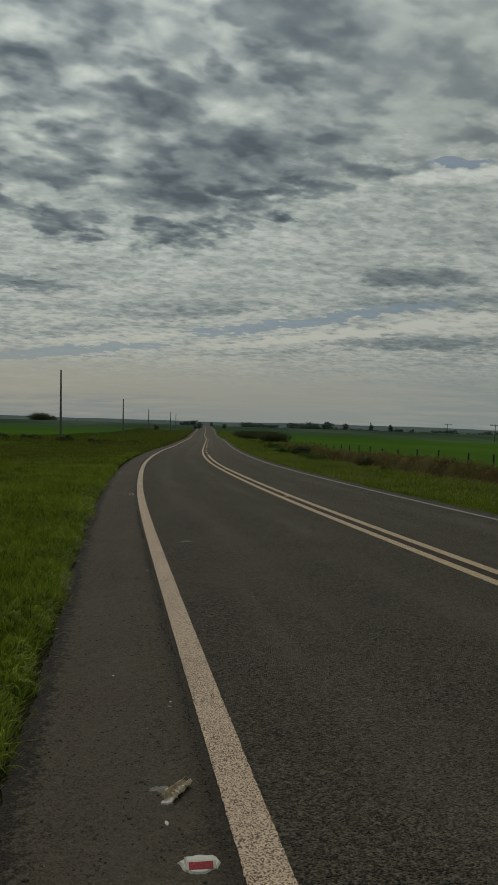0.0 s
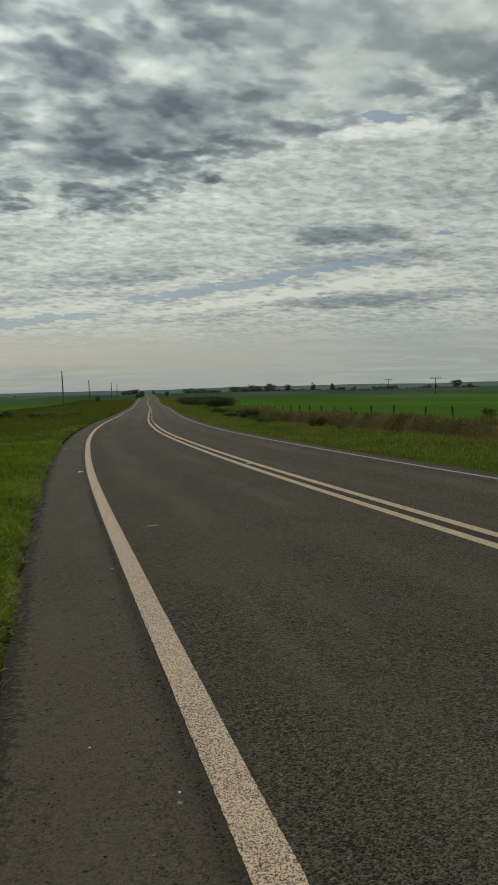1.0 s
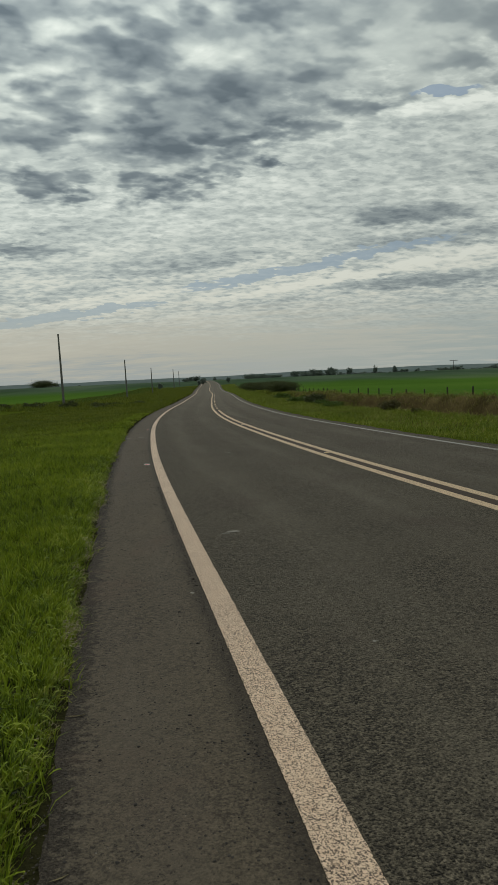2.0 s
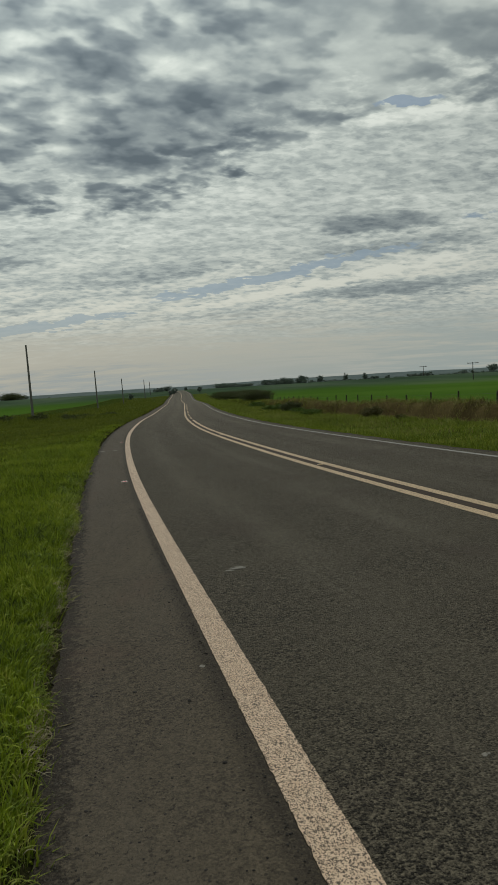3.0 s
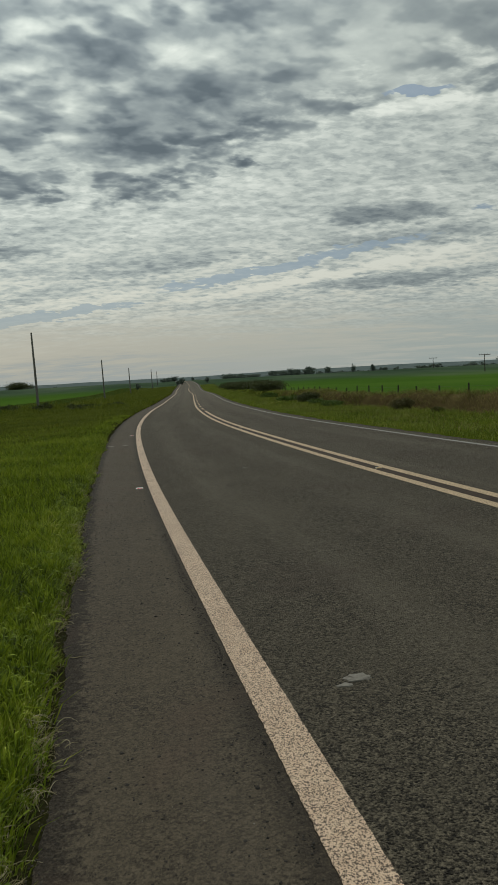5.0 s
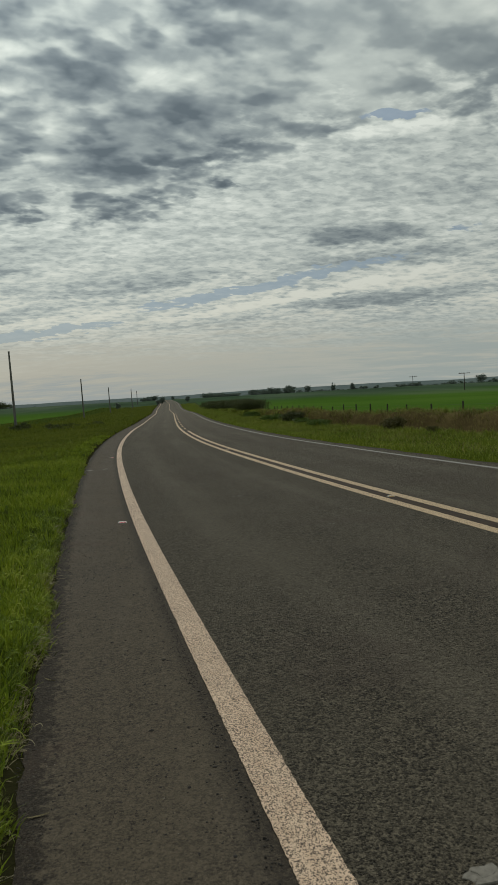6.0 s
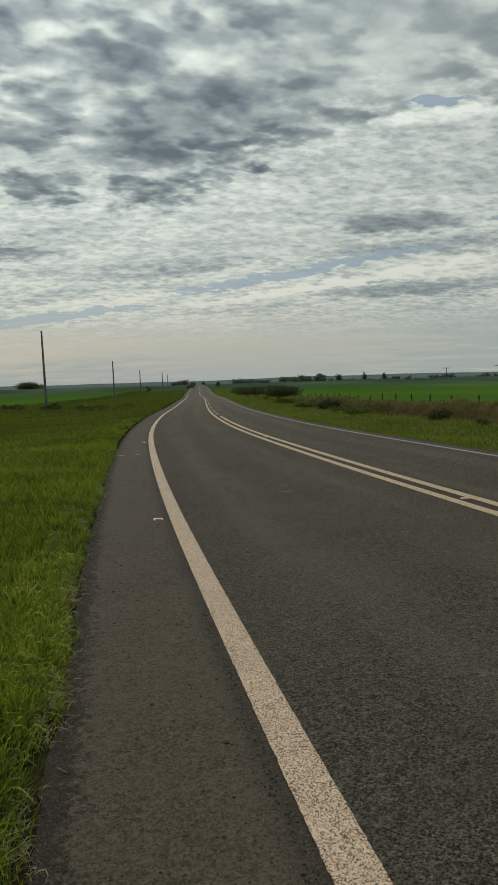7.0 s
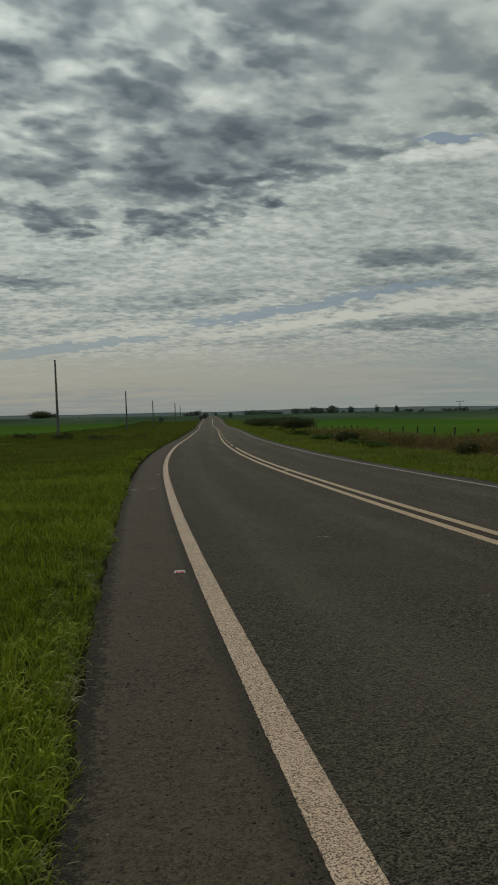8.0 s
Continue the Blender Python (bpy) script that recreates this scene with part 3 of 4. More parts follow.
def scatter(a, b, o1, o2, density, clump=0.0):
    n = int((b - a) * abs(o2 - o1) * density)
    s, o = rng.uniform(a, b, n), rng.uniform(o1, o2, n)
    if clump:
        keep = rng.uniform(0, 1, n) < np.clip(0.5 + clump * wave(s * 6, o * 9, 1.3), 0.05, 1)
        s, o = s[keep], o[keep]
    return s, o


s1, o1 = scatter(1.5, 22, -2.6, -1.10, 1900, 0.7)
blades("grass", s1, o1, 0.095, 0.0085, GRASS, "lush green roadside grass in tufts", "grass", 0.7)


def tufts(name, a, b, o1, o2, count, per, spread, height, width, mat, label, category, lean, z0=None, edge=None):
    """Tufts of blades that fan outwards from their middles."""
    cs, co = rng.uniform(a, b, count), rng.uniform(o1, o2, count)
    if edge:
        co = co + edge(cs)
    size = rng.uniform(0.55, 1.35, count)
    k = np.repeat(np.arange(count), per)
    ds, do = rng.normal(0, 1, len(k)) * spread * size[k], rng.normal(0, 1, len(k)) * spread * size[k]
    return blades(name, cs[k] + ds, co[k] + do, height * size[k], width, mat, label, category, lean, z0, fan=(ds, do))


tufts("grass", 1.5, 16, -2.4, -1.13, 1300, 30, 0.035, 0.13, 0.0095, GRASS, "bushy green grass tufts beside the shoulder", "grass", 0.8)
tufts("grass", 16, 34, -3.4, -1.14, 1100, 24, 0.05, 0.17, 0.010, GRASS, "bushy green grass tufts beside the shoulder", "grass", 0.8)
def thinned(s, o, a, b, c, d):
    """Keeps points more and more often from station a to b, and less and less from c to d."""
    keep = rng.uniform(0, 1, len(s)) < np.clip((s - a) / (b - a), 0, 1) * np.clip((d - s) / (d - c), 0, 1)
    return s[keep], o[keep]


s1, o1 = thinned(*scatter(5, 52, -9, -2.4, 620, 0.7), 3, 5, 22, 52)
blades("grass", s1, o1, 0.17, 0.013, GRASS, "lush green roadside grass in tufts", "grass", 0.65)
s1, o1 = thinned(*scatter(22, 80, -2.6, -1.10, 560, 0.7), 20, 22, 36, 80)
blades("grass", s1, o1, 0.14, 0.015, GRASS, "green roadside grass farther along", "grass", 0.65)
s1, o1 = thinned(*scatter(22, 92, -16, -1.9, 150, 0.8), 22, 48, 90, 96)
blades("grass", s1, o1, 0.19, 0.028, OLIVE_GRASS, "rough olive verge grass farther along", "grass", 0.6)
s1, o1 = scatter(60, 92, -2.8, -1.04, 260, 0.5)
blades("grass", s1, o1, 0.18, 0.03, OLIVE_GRASS, "green verge grass beside the shoulder farther along", "grass", 0.6)
s1, o1 = scatter(90, 320, -24, -1.1, 16, 0.6)
blades("grass", s1, o1, 0.3, 0.09, OLIVE_GRASS, "rough green verge grass far along the road", "grass", 0.6)
s1, o1 = scatter(8, 62, 8.02, 12.7, 230, 0.6)
blades("grass", s1, o1, 0.13, 0.018, VERGE_GRASS, "short olive-green verge grass across the road", "grass", 0.7)
s1, o1 = scatter(62, 320, 8.05, 13.5, 36, 0.6)
blades("grass", s1, o1, 0.2, 0.06, VERGE_GRASS, "olive-green verge grass far across the road", "grass", 0.6)
tufts("grass", 10, 70, 8.2, 11.6, 420, 16, 0.09, 0.17, 0.018, VERGE_GRASS, "uneven tufts in the verge across the road", "grass", 0.8)
tufts("grass", 10, 66, -1.4, -0.02, 420, 20, 0.13, 0.24, 0.020, VERGE_GRASS, "rank green grass at the foot of the earth bank", "grass", 0.8, None, bank_foot)
s1, o1 = scatter(15, 120, 8.8, 12.6, 40, 1.4)
blades("dry_grass", s1, o1, 0.16, 0.022, DRY_GRASS, "dry ochre grass patches in the verge", "dry grass", 0.7)
s1, o1 = scatter(10, 110, 13.4, 14.8, 110, 1.2)
blades("dry_grass", s1, o1, 0.22, 0.022, DRY_GRASS, "dry brown grass on the earth bank", "dry grass", 0.7)
tufts("dry_grass", 10, 90, 0.34, 0.8, 420, 18, 0.10, 0.24, 0.016, DRY_GRASS, "dead brown grass hanging over the bank's face", "dry grass", 1.5, None, bank_foot)
tufts("dry_grass", 10, 90, 0.05, 0.4, 110, 14, 0.09, 0.16, 0.016, DRY_GRASS, "sparse dead grass on the bank's bare face", "dry grass", 1.2, None, bank_foot)
tufts("grass", 10, 80, 13.4, 15.2, 260, 16, 0.12, 0.24, 0.020, VERGE_GRASS, "green tufts along the top of the bank", "grass", 0.8)


def curls(name, count, per, a, b, o1, o2, reach, width, mat, label, category, lift=1.0):
    """Dry blades that arch out of small tufts and fall back to the ground."""
    cs, co = rng.uniform(a, b, count), rng.uniform(o1, o2, count)
    co = co + lip_line(cs)
    k = np.repeat(np.arange(count), per)
    n = len(k)
    rs0, ro0 = cs[k] + rng.normal(0, 0.05, n), co[k] + rng.normal(0, 0.03, n)
    root = on_road(rs0, ro0, np.maximum(rise(rs0, ro0), -0.03) - 0.008)
    q = rng.uniform(0, 2 * math.pi, n)
    spin = rng.normal(0, 1.7, n)
    r = reach * rng.uniform(0.4, 1.3, n)
    top = r * rng.uniform(0.25, 0.85, n) * lift
    wd = width * rng.uniform(0.6, 1.3, n)
    rows = []
    for f in np.linspace(0, 1, 6):
        turn = q + spin * f
        mid = root + np.stack([np.cos(turn) * r * f, np.sin(turn) * r * f, top * 4 * f * (1 - f) * (1 - 0.3 * f) + 0.012 * f], 1)
        wide = np.stack([-np.sin(turn), np.cos(turn), 0.4 + 0 * turn], 1) * (wd * (1 - 0.75 * f) / 2)[:, None]
        rows += [mid - wide, mid + wide]
    v = np.stack(rows, 1).reshape(-1, 3)
    base = np.arange(n)[:, None] * 12
    f = np.concatenate([base + [2 * j, 2 * j + 1, 2 * j + 3, 2 * j + 2] for j in range(5)], 0).tolist()
    return tagged(mesh_object(name, v, f, mat), label, category, kind="stuff")


# offsets here are from the turf's edge
curls("grass", 600, 12, 1.5, 22, -0.42, -0.06, 0.11, 0.0095, GRASS, "arching green grass blades by the shoulder", "grass")
curls("grass", 420, 9, 1.5, 26, -0.12, -0.04, 0.075, 0.008, VERGE_GRASS, "yellow-green blades hanging over the shoulder's edge", "grass")
curls("straw", 240, 6, 1.5, 28, -0.09, -0.01, 0.065, 0.0045, STRAW, "pale curled straw along the shoulder's edge", "dry grass", 0.6)
# bare tangles of dead runners where the turf has died back
for a in (8.0, 9.6, 10.6, 12.9, 14.2, 16.6, 19.4):
    curls("straw", 30, 9, a, a + 0.8, -0.10, 0.0, 0.10, 0.0042, STRAW, "tangle of dead grass runners on the shoulder's edge", "dry grass", 0.5)
tufts("grass", 1.5, 34, -0.12, -0.03, 1000, 14, 0.030, 0.07, 0.008, VERGE_GRASS, "yellow-green tufts at the shoulder's edge", "grass", 1.0, None, lip_line)
tufts("grass", 1.5, 34, -0.20, -0.03, 1300, 16, 0.032, 0.085, 0.009, GRASS, "green tufts on the turf's edge", "grass", 1.0, None, lip_line)
tufts("straw", 1.5, 34, -0.08, 0.0, 260, 8, 0.03, 0.045, 0.004, STRAW, "pale dry straw along the shoulder's edge", "dry grass", 1.4, None, lip_line)
# tall weeds along the field's edge below the poles
s1, o1 = scatter(92, 320, -23, -17, 5, 1.2)
blades("weeds", s1, o1, 0.45, 0.14, WEED_LEAF, "dark rank weeds along the field margin", "weeds", 0.6)
tufts("weeds", 90, 116, -30, -6, 260, 26, 0.32, 0.55, 0.05, OLIVE_GRASS, "dark rank weeds where the verge meets the field", "weeds", 0.6)


# ---- trees and bushes ----
def foliage(count, centre, radii, size, rs, flat=0.0):
    """Many small leaf quads in uneven clumps inside an ellipsoid."""
    heads = rs.normal(0, 1, (max(5, count // 45), 3))
    heads = heads / np.linalg.norm(heads, axis=1)[:, None] * rs.uniform(0.35, 0.95, (len(heads), 1))
    pick = heads[rs.integers(0, len(heads), count)] + rs.normal(0, 0.17, (count, 3))
    pick[:, 2] = np.maximum(pick[:, 2], -1 + flat)
    c = np.asarray(centre) + pick * np.asarray(radii)
    a = rs.normal(0, 1, (count, 3))
    a /= np.linalg.norm(a, axis=1)[:, None]
    b = np.cross(a, rs.normal(0, 1, (count, 3)))
    b /= np.linalg.norm(b, axis=1)[:, None]
    k = size * rs.uniform(0.5, 1.3, (count, 1))
    v = np.stack([c - a * k, c + b * k * 0.5, c + a * k, c - b * k * 0.5], 1).reshape(-1, 3)
    f = (np.arange(count)[:, None] * 4 + [0, 1, 2, 3]).tolist()
    return v, f


def stem(bm, a, b, r1, r2):
    axis = Vector(b) - Vector(a)
    m = Matrix.Translation((Vector(a) + Vector(b)) / 2) @ axis.to_track_quat("Z", "Y").to_matrix().to_4x4()
    bmesh.ops.create_cone(bm, cap_ends=True, segments=7, radius1=r1, radius2=r2, depth=axis.length, matrix=m)


def tree(name, at, height, width, label, leaf=None, count=420, seed=1, trunk=0.3, squash=1.0, group=""):
    rs = np.random.default_rng(seed)
    ob = empty(name, at, label, "tree" if "tree" in name else "shrub" if "shrub" in name else "bush", group)
    bm = bmesh.new()
    t = height * trunk
    stem(bm, (0, 0, -0.3), (0.02 * height, 0, t), 0.045 * height, 0.03 * height)
    for k in range(5):
        q = k * 1.26 + rs.uniform(-0.4, 0.4)
        stem(bm, (0.02 * height, 0, t * 0.9), (math.cos(q) * width * 0.28, math.sin(q) * width * 0.28, t + (height - t) * rs.uniform(0.35, 0.75)), 0.024 * height, 0.008 * height)
    part("trunk", bm, BARK, ob)
    mid = (t + height) / 2 * (0.98 if trunk > 0.1 else 0.95)
    v, f = foliage(count, (0.02 * height, 0, mid), (width / 2, width / 2 * squash, (height - t) / 2 * 1.05), (0.075 if count < 1000 else 0.055 if leaf is HAZED_LEAF else 0.024 if count > 5000 else 0.04) * (height + width) / 2 + 0.015, rs)
    v[:, 2] = np.maximum(v[:, 2], 0.02)
    mesh_object("crown", v, f, leaf or HAZED_LEAF, ob)
    return ob


def level(s, o):
    p = on_road(s, o, rise(s, o))
    return tuple(float(q) for q in p)


def at_xy(x, y):
    """Ground height at a place far from the bend."""
    s = float(np.interp(y, cy, st))
    o = (x - float(np.interp(s, st, cx))) / math.cos(H_FAR)
    s = s + o * math.sin(H_FAR)
    for _ in range(3):
        p = on_road(s, o)
        s, o = s + (y - p[1]), o + (x - p[0])
    return x, y, float(on_road(s, o, rise(s, o))[2])


BUSHES = [(67.0, 12.4, 0.85, 2.2, 11), (108, 13.6, 1.6, 4.6, 12), (118, 14.4, 1.7, 5.0, 13), (129, 14.0, 1.6, 5.2, 14), (150, 14.0, 1.7, 6.0, 19), (172, 14.0, 1.8, 6.4, 15), (200, 14.4, 1.9, 7.5, 16),
          (25.1, 14.3, 0.5, 0.85, 18)]
for s0, o0, hh, ww, sd in BUSHES:
    tree("bush", level(s0, o0), hh, ww, "dense dark green bush on the roadside bank", BUSH_LEAF, 5200, sd, 0.08, 0.8, "bushes on the bank")
for s0, o0, hh, ww, sd in [(54.5, 11.6, 0.40, 1.4, 21), (57.5, 12.0, 0.38, 1.5, 22), (62.0, 12.2, 0.5, 1.8, 23), (76, 12.0, 0.55, 2.4, 24), (96, 12.4, 0.7, 3.0, 25)]:
    tree("bush", level(s0, o0), hh, ww, "bright green leafy weed clump at the bank's foot", WEED_LEAF, 1100, sd, 0.06, 0.8, "weed clumps")
for s0, o0, hh, ww, sd in [(42.4, 12.2, 0.62, 1.1, 26), (37.4, 12.0, 0.26, 0.5, 27)]:
    tree("shrub", level(s0, o0), hh, ww, "half-dry brownish shrub against the earth bank", BROWN_LEAF, 5200, sd, 0.08, 0.8, "dry shrubs")
for s0, o0, hh, ww, sd in [(37.0, 19.5, 0.85, 1.3, 64), (33.6, 20.0, 0.8, 1.2, 65)]:
    tree("shrub", level(s0, o0), hh, ww, "thin see-through shrub in the field behind the fence", WEED_LEAF, 240, sd, 0.1, 0.8, "field shrubs")
rs = np.random.default_rng(41)
for k in range(16):
    o0 = -27 + 20 * k / 15 + rs.uniform(-0.8, 0.8)
    tree("bush", level(104 + rs.uniform(-8, 9), o0), rs.uniform(0.45, 0.8), rs.uniform(1.2, 3.0), "low dark weed bush where verge and field meet", BUSH_LEAF, 420, 100 + k, 0.08, 0.8, "field margin bushes")

# far trees: bearing from the start in degrees, distance, height, width
FAR_TREES = [(-4.15, 655, 11.5, 9, 31), (-4.55, 650, 8.0, 7, 32), (-4.95, 640, 7.0, 6, 33), (-3.65, 345, 4.2, 3.6, 34), (-3.95, 340, 2.6, 2.6, 35), (-1.85, 360, 3.9, 2.9, 36),
             (-2.75, 700, 8.5, 5, 37), (-6.85, 300, 3.2, 2.6, 38), (3.2, 1150, 17, 24, 40), (3.9, 1180, 16, 24, 41), (4.5, 1200, 19, 22, 42), (5.0, 1180, 17, 20, 43), (5.55, 1160, 20, 17, 44),
             (5.95, 1190, 23, 17, 45), (7.15, 1000, 18, 11, 46), (9.0, 1000, 19, 8, 47), (9.15, 980, 8, 6, 48), (10.4, 1000, 18, 8, 49), (0.0, 1250, 20, 40, 50), (0.9, 1300, 17, 50, 51),
             (1.7, 1280, 16, 40, 52), (-14.2, 560, 4.2, 5.5, 53), (17.3, 620, 7.5, 7, 54), (19.2, 600, 9, 10, 55), (20.2, 640, 7, 8, 56), (14.7, 430, 3.0, 3, 57), (-12.6, 700, 4.0, 7, 58)]
for b, d, hh, ww, sd in FAR_TREES:
    k = 0.55 if 600 < d < 760 or d > 1240 else 0.72
    hh, ww = hh * k, ww * (k + 1) / 2
    x, y = d * math.sin(radians(b)), d * math.cos(radians(b))
    tree("tree", at_xy(x, y), hh, ww, "distant dark green tree standing in farmland", HAZED_LEAF, 1200, sd, 0.22 if hh > 5 else 0.12, 0.9, "distant trees")
x, y, z = at_xy(-139.4, 517)
tree("bush_grove", (x, y, z - 0.5), 5.1, 19, "low rounded dark grove in the green field", BUSH_LEAF, 7000, 61, 0.02, 0.7)
# hedge lines and scrub in the distance
v_all, f_all, base = [], [], 0
rs = np.random.default_rng(5)
for b, d, n in [(12.0, 520, 16), (16.0, 560, 22), (6.0, 900, 30), (-8, 1300, 40), (12, 1500, 60), (2, 1700, 60)]:
    for k in range(n):
        q = radians(b + rs.uniform(-7, 9))
        dd = d * rs.uniform(0.94, 1.1)
        x, y, z = at_xy(dd * math.sin(q), dd * math.cos(q))
        hh, ww = rs.uniform(1.2, 2.8) * (d / 700) ** 0.5, rs.uniform(3, 11) * (d / 700) ** 0.7
        v, f = foliage(70, (x, y, z + hh * 0.45), (ww / 2, ww / 3, hh * 0.55), 0.35 * hh, rs)
        v_all.append(v)
        f_all += [[i + base for i in q4] for q4 in f]
        base += len(v)
tagged(mesh_object("far_woods", np.concatenate(v_all), f_all, HAZED_LEAF), "distant dark scrub and hedge lines", "woods", kind="stuff")


# ---- poles and fence ----
def tapered(bm, r1, r2, h, seg=12):
    bmesh.ops.create_cone(bm, cap_ends=True, segments=seg, radius1=r1, radius2=r2, depth=h, matrix=Matrix.Translation((0, 0, h / 2)))


def pole(name, at, h, label, group, arm=False, lean=(0, 0), r=(0.19, 0.11)):
    ob = new(name)
    ob.matrix_world = pose(at[0], at[1], at[2], lean[0], lean[1], 0)
    tagged(ob, label, "utility pole", group)
    bm = bmesh.new()
    bmesh.ops.create_cone(bm, cap_ends=True, segments=12, radius1=r[0], radius2=r[1], depth=h + 0.4, matrix=Matrix.Translation((0, 0, (h - 0.4) / 2)))
    part("shaft", bm, CONCRETE if not arm else POST_WOOD, ob)
    bm = bmesh.new()
    bmesh.ops.create_cone(bm, cap_ends=True, segments=12, radius1=r[1] * 1.12, radius2=r[1] * 1.12, depth=0.14, matrix=Matrix.Translation((0, 0, h - 0.05)))
    part("cap", bm, CONCRETE, ob)
    if arm:
        bm = bmesh.new()
        bmesh.ops.create_cube(bm, size=1, matrix=Matrix.Translation((0, -0.2, h - 0.35)) @ Matrix.Diagonal((4.2, 0.16, 0.2, 1)))
        part("crossarm", bm, POST_WOOD, ob)
        for k in (-1.9, -1.1, 1.1, 1.9):
            bm = bmesh.new()
            bmesh.ops.create_cone(bm, cap_ends=True, segments=8, radius1=0.09, radius2=0.05, depth=0.35, matrix=Matrix.Translation((k, -0.2, h - 0.08)))
            part("insulator", bm, CONCRETE, ob)
    return ob


for x, y, top in [(-27.5, 112.1, 8.25), (-29.0, 177, 5.95), (-31.6, 242, 4.8), (-31.4, 307, 4.8), (-35.4, 372, 4.4)]:
    x, y, z = at_xy(x, y)
    pole("utility_pole", (x + 0.2, y, z), top - z, "bare grey concrete pole leaning slightly in the verge", "roadside poles", lean=(0, -1.2))
for x, y, top in [(108.5, 421.5, 4.7), (92.6, 290, 4.05)]:
    x, y, z = at_xy(x, y)
    pole("crossarm_pole", (x, y, z), top - z, "distant power pole with a crossarm in the field", "field poles", arm=True, r=(0.17, 0.12))

fence = empty("fence", level(10, 14.4), "old wire fence with dark wooden posts along the field", "fence")
fence_at = fence.matrix_world.inverted()
rs = np.random.default_rng(3)
bm = bmesh.new()
tapered(bm, 0.046, 0.038, 1.17, 8)
bmesh.ops.bevel(bm, geom=[e for e in bm.edges if all(v.co.z > 1.12 for v in e.verts)], offset=0.015, segments=1, affect="EDGES")
bm.to_mesh(post_mesh := bpy.data.meshes.new("post"))
bm.free()
post_mesh.materials.append(POST_WOOD)
tops = []
for k in range(34):
    s0 = 20.0 + k * 3.33 + rs.uniform(-0.3, 0.3)
    p = Vector(level(s0, 14.4))
    road_z = float(on_road(s0, 14.4)[2])
    post = new("post", post_mesh)
    post.parent = fence
    tilt = Euler((rs.normal(0, 0.05), rs.normal(0, 0.05), rs.uniform(0, 6)))
    post.matrix_local = fence_at @ Matrix.LocRotScale((p.x, p.y, road_z + 0.04 + rs.normal(0, 0.05)), tilt, (1, 1, 1))
    tops.append(Vector((p.x, p.y, road_z + 0.04)))
for hgt in (0.6, 0.82, 1.05):
    bm = bmesh.new()
    for p, q in zip(tops, tops[1:]):
        a, b = fence_at @ (p + Vector((0, 0, hgt))), fence_at @ (q + Vector((0, 0, hgt)))
        bmesh.ops.create_cone(bm, segments=4, radius1=0.002, radius2=0.002, depth=(b - a).length,
                              matrix=Matrix.Translation((a + b) / 2) @ (b - a).to_track_quat("Z", "Y").to_matrix().to_4x4())
    part("wire", bm, WIRE, fence, "thin rusty fence wire")


# ---- markers, litter, stones ----
def outline_plate(points, z0, z1, jitter=0.0, seed=0):
    rs = np.random.default_rng(seed)
    bm = bmesh.new()
    low = [bm.verts.new((x + rs.normal(0, jitter), y + rs.normal(0, jitter), z0)) for x, y in points]
    f = bm.faces.new(low)
    r = bmesh.ops.extrude_face_region(bm, geom=[f])
    up = [v for v in r["geom"] if isinstance(v, bmesh.types.BMVert)]
    c = Vector((sum(v.co.x for v in up) / len(up), sum(v.co.y for v in up) / len(up), 0))
    for v in up:
        v.co = Vector((c.x + (v.co.x - c.x) * 0.88, c.y + (v.co.y - c.y) * 0.88, z1))
    bmesh.ops.recalc_face_normals(bm, faces=bm.faces)
    return bm


def blob_ring(rx, ry, n, seed, rough=0.18):
    rs = np.random.default_rng(seed)
    return [(rx * math.cos(2 * math.pi * k / n) * (1 + rs.uniform(-rough, rough)), ry * math.sin(2 * math.pi * k / n) * (1 + rs.uniform(-rough, rough))) for k in range(n)]


def road_marker(s, o, z, seed, lens, label):
    """A raised reflective stud: glue pad, wedge body, coloured lens facing the traffic."""
    p = on_road(s, o, z)
    turn = -math.degrees(float(np.interp(s, st, head)))
    ob = empty("road_marker", tuple(float(q) for q in p), label, "road stud", "road studs", turn)
    part("glue_pad", outline_plate(blob_ring(0.082 if s < 10 else 0.066, 0.062 if s < 10 else 0.05, 18, seed, 0.16), -0.002, 0.006), PLASTIC if s < 10 else PALE_SCUFF, ob, "smeared pale adhesive pad")
    bm = bmesh.new()
    a, b = 0.058, 0.045
    vs = [bm.verts.new(c) for c in [(-a, -b, 0.004), (a, -b, 0.004), (a, b, 0.004), (-a, b, 0.004), (-a * 0.9, -b * 0.3, 0.021), (a * 0.9, -b * 0.3, 0.021), (a * 0.9, b * 0.4, 0.021), (-a * 0.9, b * 0.4, 0.021)]]
    for q in [(3, 2, 1, 0), (4, 5, 6, 7), (0, 1, 5, 4), (1, 2, 6, 5), (2, 3, 7, 6), (3, 0, 4, 7)]:
        bm.faces.new([vs[k] for k in q])
    bmesh.ops.bevel(bm, geom=list(bm.edges), offset=0.003, segments=2, affect="EDGES")
    body = part("body", bm, PLASTIC, ob, "dirty cream plastic body")
    bm = bmesh.new()
    slope = math.atan2(0.017, b * 0.7)
    bmesh.ops.create_cube(bm, size=1, matrix=Matrix.Translation((0, -b * 0.66, 0.0128)) @ Matrix.Rotation(slope, 4, "X") @ Matrix.Diagonal((0.088, 0.027, 0.003, 1)))
    part("reflector", bm, lens, body, "red reflective lens")
    return ob


for k, s0 in enumerate((2.85, 20.2, 36.6)):
    road_marker(s0, -0.235, -0.003, 70 + k, RED_LENS, "cream raised road stud with a red reflector by the edge line")
YELLOW_LENS = plain("amber_reflector", (0.55, 0.36, 0.12), (0.42, 0.27, 0.1), 0.3, 90.0, 0.5)
for k, s0 in enumerate((20.5, 37.0)):
    road_marker(s0, YELLOW + 0.18, 0.003, 80 + k, YELLOW_LENS, "yellowed raised road stud between the yellow lines")

